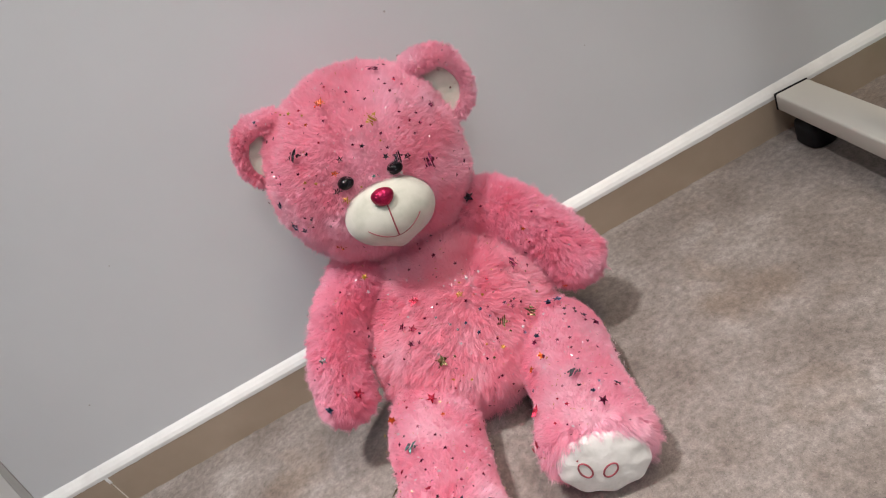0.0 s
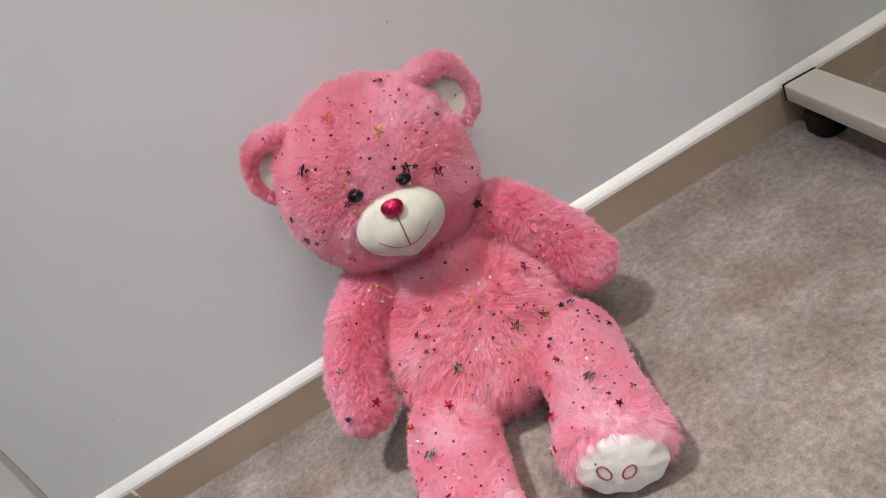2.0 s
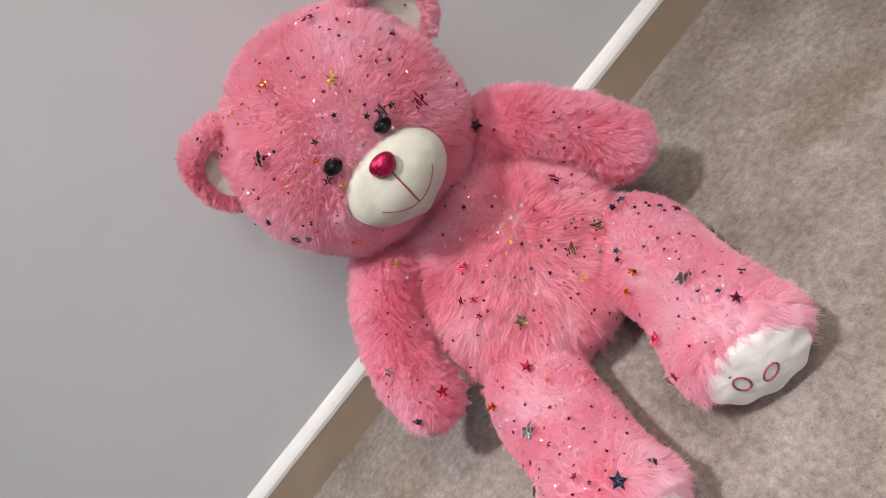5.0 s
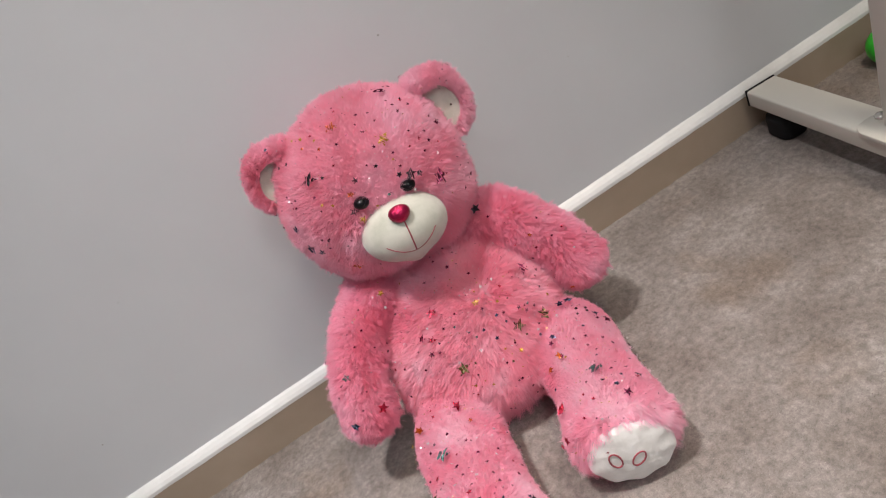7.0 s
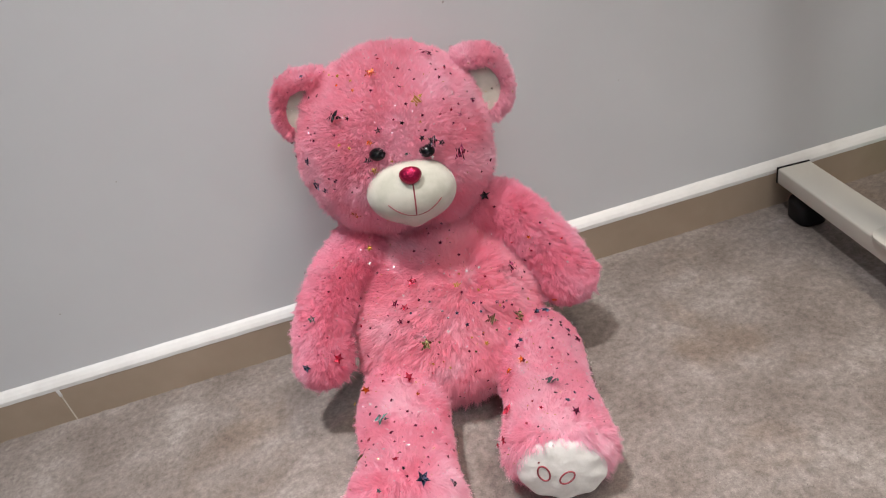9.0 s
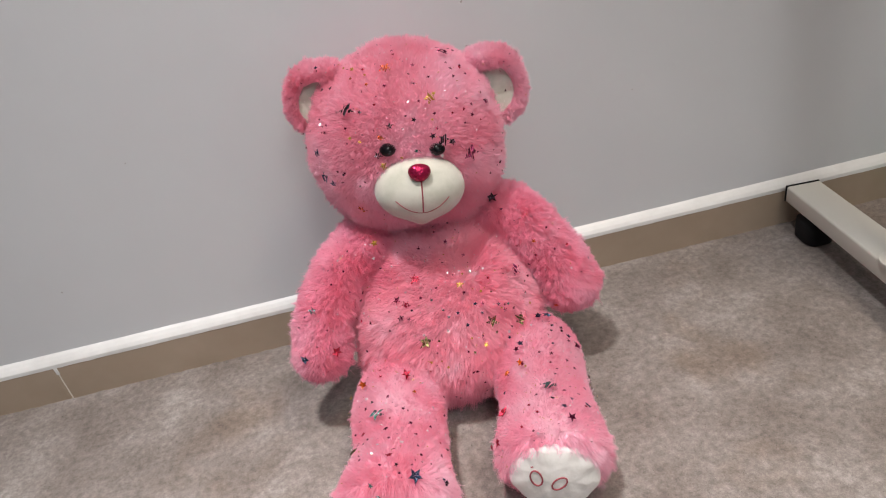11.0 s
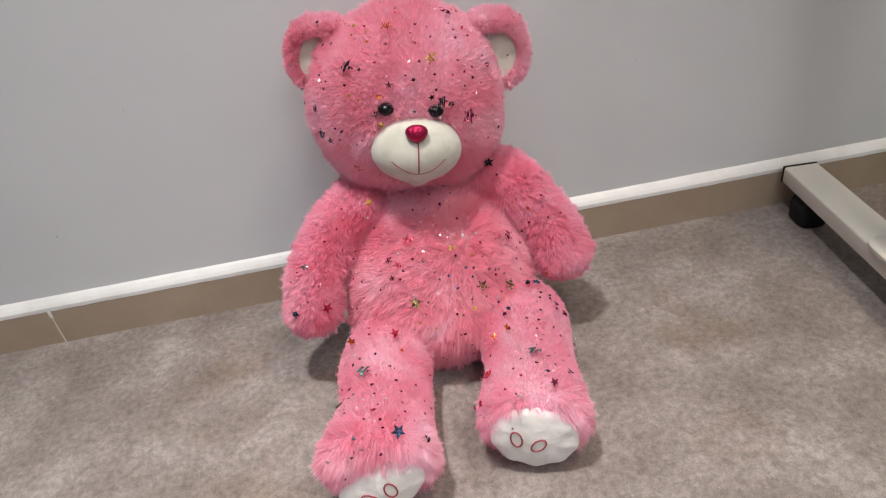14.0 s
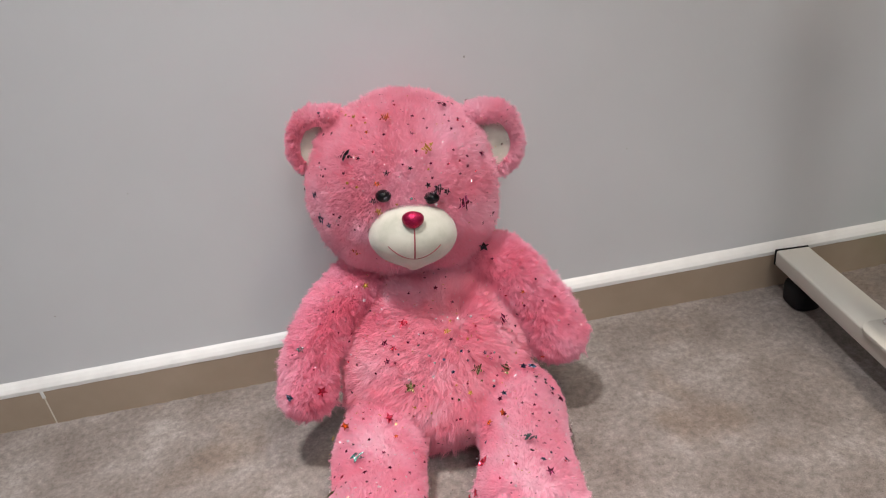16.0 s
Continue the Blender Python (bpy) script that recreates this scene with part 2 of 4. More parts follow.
def tube(points, radius, sides=8, closed=False):
    """A round cord along points."""
    bm = bmesh.new()
    pts = [Vector(p) for p in points]
    n = len(pts)
    rings = []
    side = Vector((0.31, 0.52, 0.79))
    for i, p in enumerate(pts):
        a = pts[(i - 1) % n] if closed or i else p
        b = pts[(i + 1) % n] if closed or i < n - 1 else p
        d = (b - a).normalized()
        u = d.cross(side).normalized()
        v = d.cross(u)
        rings.append([bm.verts.new(p + radius * (math.cos(k * 2 * math.pi / sides) * u + math.sin(k * 2 * math.pi / sides) * v))
                      for k in range(sides)])
    for i in range(n if closed else n - 1):
        a, b = rings[i], rings[(i + 1) % n]
        for k in range(sides):
            bm.faces.new((a[k], a[(k + 1) % sides], b[(k + 1) % sides], b[k]))
    if not closed:
        bm.faces.new(rings[0][::-1])
        bm.faces.new(rings[-1])
    bmesh.ops.recalc_face_normals(bm, faces=bm.faces)
    return bm


# ---- the room ----
x0, x1, y0, y1, top = ROOM
wall_north = link("wall_north", box(x0 - 0.1, x1 + 0.1, y1, y1 + 0.12, -0.05, top), paint, smooth=False)
tagged(wall_north, "plain pale grey painted plaster wall", "wall", kind="structure")
for wall_name, b in (("wall_south", (x0 - 0.1, x1 + 0.1, y0 - 0.12, y0, -0.05, top)),
                     ("wall_west", (x0 - 0.12, x0, y0, y1, -0.05, top)),
                     ("wall_east", (x1, x1 + 0.12, y0, y1, -0.05, top))):
    tagged(link(wall_name, box(*b), paint, smooth=False), "plain pale grey painted plaster wall", "wall", kind="structure")
tagged(link("ceiling", box(x0 - 0.1, x1 + 0.1, y0 - 0.1, y1 + 0.1, top, top + 0.1), ceiling_paint, smooth=False),
       "plain white painted ceiling", "ceiling", kind="structure")


def carpet_height(x, y):
    return 0.0016 * noise.noise(Vector((x * 9, y * 9, 0))) + 0.0008 * noise.noise(Vector((x * 40, y * 40, 3)))


def carpet_floor():
    bm = bmesh.new()
    xs = list(np.linspace(x0, -1.0, 8)) + list(np.linspace(-0.98, x1, 300))
    ys = list(np.linspace(y0, 0.1, 10)) + list(np.linspace(0.112, TILE_Y + 0.004, 70))
    grid = [[bm.verts.new((x, y, -0.0005 + carpet_height(x, y) * 0.5 + (0.0022 * noise.noise(Vector((x * 70, 0, 7))) + 0.0012 if y > TILE_Y - 0.012 else 0.0)))
             for x in xs] for y in ys]
    for j in range(len(ys) - 1):
        for i in range(len(xs) - 1):
            bm.faces.new((grid[j][i], grid[j][i + 1], grid[j + 1][i + 1], grid[j + 1][i]))
    return bm


floor = tagged(link("floor", carpet_floor(), carpet), "grey-beige cut-pile carpet with brushed lighter patches", "carpet", kind="structure")


def blades(roots, ways, widths, material_of, name, parent):
    """Short tapered blades, one mesh of many loose pieces, two triangles each."""
    n = len(roots)
    side = np.cross(ways, np.array([0, 0, 1.0]) + np.random.RandomState(3).uniform(-0.17, 0.17, (n, 3)))
    side /= np.linalg.norm(side, axis=1)[:, None] + 1e-9
    w = widths[:, None]
    v = np.empty((n, 4, 3))
    v[:, 0], v[:, 1] = roots - side * w, roots + side * w
    v[:, 2], v[:, 3] = roots + ways + side * w * 0.5, roots + ways - side * w * 0.5
    me = bpy.data.meshes.new(name)
    me.vertices.add(4 * n)
    me.vertices.foreach_set("co", v.ravel())
    me.loops.add(4 * n)
    me.loops.foreach_set("vertex_index", np.arange(4 * n, dtype=np.int32))
    me.polygons.add(n)
    me.polygons.foreach_set("loop_start", np.arange(0, 4 * n, 4, dtype=np.int32))
    me.polygons.foreach_set("loop_total", np.full(n, 4, dtype=np.int32))
    me.materials.append(material_of)
    me.update()
    ob = new(name, me)
    ob.parent = parent
    return ob


def smooth_field(p, scale, seed):
    """A smooth vector field over points, from summed waves."""
    rng = np.random.RandomState(seed)
    out = np.zeros_like(p)
    for _ in range(7):
        k = rng.normal(size=(3, 3)) * scale
        ph = rng.uniform(0, 6.28, 3)
        out += np.sin(p @ k + ph)
    return out / 2.6


def carpet_pile(count):
    rng = np.random.RandomState(5)
    x = rng.uniform(-0.95, 0.878, count)
    y = rng.uniform(0.30, TILE_Y - 0.001, count)
    ground = np.array([carpet_height(a, b) for a, b in zip(x, y)]) * 0.5 - 0.0008
    roots = np.stack([x, y, ground], 1)
    ways = rng.normal(size=(count, 3)) * 0.42 + smooth_field(roots, 160.0, 9) * 0.22 + smooth_field(roots, 30.0, 4) * 0.12
    ways[:, 2] = rng.uniform(0.03, 0.15, count)
    ways[:, 1] = np.where(y > TILE_Y - 0.006, -np.abs(ways[:, 1]), ways[:, 1])
    ways /= np.linalg.norm(ways, axis=1)[:, None]
    ways *= rng.uniform(0.0011, 0.0024, count)[:, None]
    return blades(roots, ways, rng.uniform(0.0004, 0.0008, count), pile, "carpet_pile", floor)


tagged(carpet_pile(300000), "short grey-beige carpet pile", kind="stuff")

# skirting: tiles under a white strip
TILE_TOP, STRIP_TOP = 0.066, 0.0852
baseboard = tagged(new("baseboard"), "beige skirting tiles under a white painted strip", "skirting", kind="structure")
joints = [-2.3, -2.1, -1.37, -0.639, 0.091, 0.8795]
for a, b in zip(joints, joints[1:]):
    part("tile", box(a + 0.0012, b - 0.0012, TILE_Y, WALL_Y, -0.02, TILE_TOP, 0.0008, 1), tile, baseboard, smooth=False)
part("grout", box(x0, x1, TILE_Y + 0.0012, WALL_Y, -0.02, TILE_TOP - 0.002), grout, baseboard, "pale grout in the tile joints", False)


def strip_mesh(a, b, seed):
    """A hand-painted strip: a low upright face and a slope up to the wall, its edges wandering a little."""
    bm = bmesh.new()
    rows = []
    for x in np.linspace(a, b, int((b - a) / 0.008) + 2):
        low = TILE_TOP - 0.0012 + 0.0011 * noise.noise(Vector((x * 21, seed, 0))) + 0.0006 * noise.noise(Vector((x * 90, seed, 2)))
        high = STRIP_TOP + 0.0007 * noise.noise(Vector((x * 12, seed, 5)))
        face = TILE_Y - 0.0006 + 0.0003 * noise.noise(Vector((x * 35, seed, 8)))
        rows.append([bm.verts.new((x, y, z)) for y, z in (
            (WALL_Y, low), (face + 0.0006, low), (face, low + 0.0006), (face, TILE_TOP + 0.0054), (face + 0.0006, TILE_TOP + 0.0068),
            (face + 0.0034, TILE_TOP + 0.0112), (WALL_Y - 0.0045, high - 0.0030), (WALL_Y - 0.0006, high), (WALL_Y, high))])
    for p, q in zip(rows, rows[1:]):
        for k in range(8):
            bm.faces.new((p[k], q[k], q[k + 1], p[k + 1]))
    bm.faces.new(rows[0])
    bm.faces.new(rows[-1][::-1])
    bmesh.ops.recalc_face_normals(bm, faces=bm.faces)
    return bm


part("strip", strip_mesh(x0, x1, 1), gloss_white, baseboard, "white painted strip along the tiles", False)
# a dab of filler at the head of the open joint
dab = box(-0.6415, -0.6360, TILE_Y - 0.0008, TILE_Y + 0.0004, TILE_TOP - 0.014, TILE_TOP - 0.0005, 0.0006, 2)
for vert in dab.verts:
    vert.co.x += 0.0012 * noise.noise(vert.co * 300)
part("filler_dab", dab, gloss_white, baseboard, "dab of white filler on the joint")

# brown edge strip in the corner of the room
wood = material("brown_edge", (0.20, 0.13, 0.08), 0.5)
rp, _ = mottle(wood, [(0.3, (0.16, 0.10, 0.06)), (0.7, (0.25, 0.165, 0.105))], 60.0)
wire(wood, rp, "Color", shader(wood), "Base Color")
tagged(link("trim", box(x1 - 0.007, x1, WALL_Y - 0.007, WALL_Y, STRIP_TOP + 0.001, 2.2, 0.001, 1), wood, smooth=False),
       "thin brown edge strip in the wall corner", "trim", kind="structure")


# ---- the bear ----
BEAR_AT = Vector((-0.024, 0.80, 0.0))
bear = tagged(new("teddy_bear"), "pink plush teddy bear with foil stars sitting against the wall", "soft toy")
bear.location = BEAR_AT


def on_bear(ob):
    ob.parent = bear
    ob.matrix_parent_inverse = Matrix.Translation(-BEAR_AT)
    return ob


def sphere_grid(rows=40, cols=64):
    """Directions on a unit sphere and the quads between them (poles along z)."""
    th = np.linspace(0.02, math.pi - 0.02, rows)
    ph = np.linspace(0, 2 * math.pi, cols, endpoint=False)
    t, p = np.meshgrid(th, ph, indexing="ij")
    d = np.stack([np.sin(t) * np.cos(p), np.sin(t) * np.sin(p), np.cos(t)], -1).reshape(-1, 3)
    return d, grid_faces(rows, cols)


def grid_faces(rows, cols):
    f = []
    for i in range(rows - 1):
        for j in range(cols):
            k = (j + 1) % cols
            f.append((i * cols + j, (i + 1) * cols + j, (i + 1) * cols + k, i * cols + k))
    f.append(tuple(range(cols)))
    f.append(tuple(range((rows - 1) * cols, rows * cols))[::-1])
    return f


def limb(points, rows=44, cols=40, cap=(0.9, 0.9), squash=1.0, ref=(0.0, 0.0, 1.0)):
    """A padded limb through (x, y, z, radius) points with rounded ends."""
    p = np.array(points, float)
    n = len(p)
    s = np.concatenate([[0], np.cumsum(np.linalg.norm(np.diff(p[:, :3], axis=0), axis=1))])
    fine = np.linspace(0, s[-1], 200)
    q = np.stack([np.interp(fine, s, p[:, k]) for k in range(4)], 1)
    for _ in range(60):
        q[1:-1] = (q[:-2] + 2 * q[1:-1] + q[2:]) / 4
    u = 0.5 - 0.5 * np.cos(np.linspace(0.03, math.pi - 0.03, rows))
    c = np.stack([np.interp(u * s[-1], fine, q[:, k]) for k in range(4)], 1)
    ahead = np.gradient(c[:, :3], axis=0)
    ahead /= np.linalg.norm(ahead, axis=1)[:, None]
    la, lb = cap[0] * c[0, 3], cap[1] * c[-1, 3]
    d0, d1 = u * s[-1], (1 - u) * s[-1]
    shrink = np.where(d0 < la, np.sqrt(np.clip(1 - (1 - d0 / la) ** 2, 0, 1)), 1.0)
    shrink *= np.where(d1 < lb, np.sqrt(np.clip(1 - (1 - d1 / lb) ** 2, 0, 1)), 1.0)
    ref = np.array(ref)
    v = []
    for i in range(rows):
        a = np.cross(ahead[i], ref)
        a /= np.linalg.norm(a)
        b = np.cross(a, ahead[i])
        for j in range(cols):
            w = 2 * math.pi * j / cols
            v.append(c[i, :3] + c[i, 3] * shrink[i] * (math.cos(w) * a + math.sin(w) * b * squash))
    return np.array(v), grid_faces(rows, cols)


def uneven(v, amount, scale, seed):
    """Stuffing: soft lumps that push the surface about."""
    c = v.mean(0)
    d = v - c
    d /= np.linalg.norm(d, axis=1)[:, None]
    return v + d * (smooth_field(v, scale, seed)[:, :1] * amount)


def mesh_of(name, v, faces, mat):
    me = bpy.data.meshes.new(name)
    me.from_pydata([tuple(p) for p in v], [], faces)
    for p in me.polygons:
        p.use_smooth = True
    bm = bmesh.new()
    bm.from_mesh(me)
    bmesh.ops.recalc_face_normals(bm, faces=bm.faces)
    bm.to_mesh(me)
    bm.free()
    me.materials.append(mat)
    return me


def triangles(me):
    me.calc_loop_triangles()
    t = np.empty(len(me.loop_triangles) * 3, dtype=np.int32)
    me.loop_triangles.foreach_get("vertices", t)
    v = np.empty(len(me.vertices) * 3)
    me.vertices.foreach_get("co", v)
    nrm = np.empty(len(me.vertices) * 3)
    me.vertices.foreach_get("normal", nrm)
    return v.reshape(-1, 3), nrm.reshape(-1, 3), t.reshape(-1, 3)


def furred(name, v, faces, mat, count, length, comb, keep=None, seed=1, lift=0.75, clump=0.5, width=0.00042, flat=0.55, tuft=30):
    """A plush part: its stuffed skin, and a pile of fine tapered strands that lean together in tufts, in one mesh."""
    me = mesh_of(name, v, faces, mat)
    pv, pn, tri = triangles(me)
    rng = np.random.RandomState(seed)
    a, b, c = pv[tri[:, 0]], pv[tri[:, 1]], pv[tri[:, 2]]
    area = np.linalg.norm(np.cross(b - a, c - a), axis=1)
    area *= np.where(pn[tri].mean(1)[:, 1] > 0.35, 0.4, 1.0)      # worn thinner on the back
    pick = rng.choice(len(tri), count, p=area / area.sum())
    r1, r2 = np.sqrt(rng.uniform(size=(count, 1))), rng.uniform(size=(count, 1))
    w = (1 - r1, r1 * (1 - r2), r1 * r2)
    root = sum(w[k] * pv[tri[pick, k]] for k in range(3))
    nrm = sum(w[k] * pn[tri[pick, k]] for k in range(3))
    nrm /= np.linalg.norm(nrm, axis=1)[:, None]
    if keep is not None:
        ok = keep(root)
        root, nrm = root[ok], nrm[ok]
    n = len(root)
    lay = comb(root) if comb else np.zeros_like(root)
    lay = lay - nrm * (lay * nrm).sum(1)[:, None]
    lay /= np.linalg.norm(lay, axis=1)[:, None] + 1e-6
    # every strand belongs to the tuft whose leader stands nearest
    leaders = max(20, n // tuft)
    tree = KDTree(leaders)
    for k in range(leaders):
        tree.insert(root[k], k)
    tree.balance()
    own = np.array([tree.find(p)[1] for p in root])
    bulk = length(root) if callable(length) else np.full(n, length)
    flock = smooth_field(root, 120.0, seed + 11) * clump * 0.32 + smooth_field(root, 45.0, seed + 3) * clump * 0.25
    lead = nrm[:leaders] * lift + lay[:leaders] * flat + flock[:leaders] + rng.normal(size=(leaders, 3)) * clump * 0.42
    lead /= np.linalg.norm(lead, axis=1)[:, None]
    lead += nrm[:leaders] * np.clip(0.3 - (lead * nrm[:leaders]).sum(1), 0, None)[:, None]
    long = rng.uniform(0.84, 1.2, leaders)
    wisp = rng.uniform(size=leaders) < 0.10      # tufts that stand out of the pile
    long = np.where(wisp, long * rng.uniform(1.2, 1.5, leaders), long)
    lead = np.where(wisp[:, None], lead * 0.7 + nrm[:leaders] * 0.5, lead)
    lead /= np.linalg.norm(lead, axis=1)[:, None]
    d = lead[own] + rng.normal(size=(n, 3)) * 0.30
    d /= np.linalg.norm(d, axis=1)[:, None]
    d += nrm * np.clip(0.25 - (d * nrm).sum(1), 0, None)[:, None]
    size = bulk * long[own] * rng.uniform(0.6, 1.08, n) * np.where(rng.uniform(size=n) < 0.06, 1.35, 1.0)
    bend = lay * flat * 0.55 + np.array([0, 0, -0.12])
    mid = root + d * (size * 0.55)[:, None]
    tip = mid + (d * 0.8 + bend * 0.6) * (size * 0.5)[:, None]
    pull = (rng.uniform(0.0, 0.40, n) + np.where(wisp[own], 0.3, 0.0))[:, None]
    heart = root[own] + lead[own] * (bulk * long[own] * 1.05)[:, None] + bend * (bulk * 0.3)[:, None]
    tip = tip * (1 - pull) + heart * pull
    mid = mid * (1 - pull * 0.4) + (root[own] + lead[own] * (size * 0.55)[:, None]) * pull * 0.4
    side = np.cross(d, nrm + rng.normal(size=(n, 3)) * 0.45)
    side /= np.linalg.norm(side, axis=1)[:, None] + 1e-9
    wd = (width * rng.uniform(0.7, 1.3, n))[:, None]
    base = root - nrm * 0.001
    s = np.empty((n, 5, 3))
    s[:, 0], s[:, 1] = base - side * wd, base + side * wd
    s[:, 2], s[:, 3] = mid + side * wd * 0.9, mid - side * wd * 0.9
    s[:, 4] = tip
    nv, nl, npoly = len(me.vertices), len(me.loops), len(me.polygons)
    old_idx = np.empty(nl, dtype=np.int32)
    me.loops.foreach_get("vertex_index", old_idx)
    old_start = np.empty(npoly, dtype=np.int32)
    old_total = np.empty(npoly, dtype=np.int32)
    me.polygons.foreach_get("loop_start", old_start)
    me.polygons.foreach_get("loop_total", old_total)
    allv = np.concatenate([pv, s.reshape(-1, 3)])
    k = np.arange(n, dtype=np.int32)[:, None] * 5 + nv
    loops = np.concatenate([k, k + 1, k + 2, k + 3, k + 3, k + 2, k + 4], 1)
    start = (np.arange(n, dtype=np.int32)[:, None] * 7 + np.array([0, 4], dtype=np.int32) + nl).ravel()
    total = np.tile(np.array([4, 3], dtype=np.int32), n)
    out = bpy.data.meshes.new(name)
    out.vertices.add(len(allv))
    out.vertices.foreach_set("co", allv.ravel())
    out.loops.add(nl + 7 * n)
    out.loops.foreach_set("vertex_index", np.concatenate([old_idx, loops.ravel().astype(np.int32)]))
    out.polygons.add(npoly + 2 * n)
    out.polygons.foreach_set("loop_start", np.concatenate([old_start, start.astype(np.int32)]))
    out.polygons.foreach_set("loop_total", np.concatenate([old_total, total]))
    out.polygons.foreach_set("use_smooth", np.ones(npoly + 2 * n, dtype=bool))
    out.materials.append(mat)
    out.update(calc_edges=True)
    bpy.data.meshes.remove(me)
    return on_bear(new(name, out))


bear_parts = {}
SKIN = {}      # plain skins of the parts, for placing what is printed on them

# head: wide low cheeks, tilted to one side
HEAD_C = Vector((-0.0205, 0.860, 0.360))
HEAD = Matrix.Translation(HEAD_C) @ Euler((radians(-8), radians(7.5), radians(-3))).to_matrix().to_4x4()
HEAD_R = np.array(HEAD.to_3x3())
HEAD_T = np.array(HEAD_C)


def head_world(p):
    return np.asarray(p, float) @ HEAD_R.T + HEAD_T


def head_local(p):
    return (np.asarray(p, float) - HEAD_T) @ HEAD_R


MUZZLE_C, MUZZLE_R = np.array([0.0025, -0.086, -0.0505]), np.array([0.0535, 0.041, 0.041])
EYES = ((-0.0320, -0.0960, -0.0010), (0.0252, -0.0960, -0.0045))

# half width at each height, and how far its middle sits to the side
HEAD_Z = (0.107, 0.1045, 0.098, 0.090, 0.078, 0.050, 0.020, 0.0, -0.030, -0.052, -0.076, -0.104, -0.120, -0.128, -0.131)
HEAD_W = (0.001, 0.026, 0.048, 0.064, 0.080, 0.104, 0.117, 0.121, 0.120, 0.1155, 0.1060, 0.088, 0.066, 0.040, 0.001)
d, head_faces = sphere_grid(48, 76)
run = np.concatenate([[0], np.cumsum(np.hypot(np.diff(HEAD_Z), np.diff(HEAD_W)))])
along = np.arccos(np.clip(d[:, 2], -1, 1)) / math.pi * run[-1]
hz, hw = np.interp(along, run, HEAD_Z), np.interp(along, run, HEAD_W)
round_xy = d[:, :2] / np.linalg.norm(d[:, :2], axis=1)[:, None]
shift = np.interp(-hz, (0.0, 0.052, 0.104, 0.131), (-0.006, -0.001, -0.001, 0.0))
head_v = np.stack([round_xy[:, 0] * hw + shift, round_xy[:, 1] * hw * np.interp(hz, (-0.131, -0.09, -0.05), (0.55, 0.74, 0.815)), hz], 1)
head_v = uneven(head_v, 0.0022, 55.0, 3)
head_v = head_world(head_v)
SKIN["head"] = (head_v, head_faces)


def comb_head(p):
    q = head_local(p) - np.array([0.0, -0.1, -0.02])
    q[:, 1] *= 0.4
    return q @ HEAD_R.T + np.array([0, 0, -0.02])


def keep_head(p):
    q = head_local(p)
    away = (((q - MUZZLE_C) / (MUZZLE_R * 0.97)) ** 2).sum(1) > 1
    for e in EYES:
        away &= np.linalg.norm(q - np.array(e), axis=1) > 0.0048
    return away


head = furred("head", head_v, head_faces, head_plush, 230000, 0.0080, comb_head, keep_head, 21, 1.0, 0.46, 0.00019, 0.08, 16)

# muzzle
d, faces = sphere_grid(28, 48)
mz = d * MUZZLE_R
mz[:, 0] *= 1 - 0.14 * np.clip(d[:, 2], -1, 1)
mz[:, 2] += 0.004 * np.abs(d[:, 0]) ** 2 - 0.0055 * np.exp(-(mz[:, 0] / 0.012) ** 2) * np.clip(-d[:, 2], 0, 1) ** 3
muzzle_v = head_world(mz + MUZZLE_C)
SKIN["muzzle"] = (muzzle_v, faces)
muzzle = tagged(on_bear(new("muzzle", mesh_of("muzzle", muzzle_v, faces, cream))), "cream velour muzzle")


def muzzle_front(x, z, lift=0.0):
    """A point on the front of the muzzle, in the head's own axes."""
    wz = z / MUZZLE_R[2]
    wx = x / (MUZZLE_R[0] * (1 - 0.14 * max(-1, min(1, wz))))
    y = -math.sqrt(max(0.0, 1 - wx * wx - wz * wz)) * (MUZZLE_R[1] + lift)
    return Vector(head_world(np.array([x, y, z + 0.004 * wx * wx]) + MUZZLE_C))


d, faces = sphere_grid(20, 32)
nose_v = d * np.array([0.0128, 0.0085, 0.0105])
nose_v[:, 0] *= 1 + 0.18 * d[:, 2]
nose_at = np.array([-0.0015, -0.0365, 0.0268]) + MUZZLE_C
nose = new("nose", mesh_of("nose", head_world(nose_v + nose_at), faces, nose_foil))
nose.parent = muzzle
tagged(nose, "shiny crimson foil nose")
seam = [muzzle_front(0, z, 0.0002) for z in np.linspace(0.020, -0.021, 14)]
tagged(part("nose_seam", tube(seam, 0.0009, 6), thread, muzzle), "stitched red-brown line")
smile = [muzzle_front(x, -0.0215 + 0.015 * (abs(x) / 0.031) ** 2.0, 0.0002) for x in np.linspace(-0.031, 0.031, 25)]
tagged(part("mouth", tube(smile, 0.0006, 6), thread, muzzle), "stitched red-brown smile")

for e in EYES:
    d, faces = sphere_grid(18, 24)
    ob = on_bear(new("eye", mesh_of("eye", head_world(d * np.array([0.0094, 0.0090, 0.0076]) + np.array(e)), faces, eye_black)))
    tagged(ob, "glossy black plastic eye")

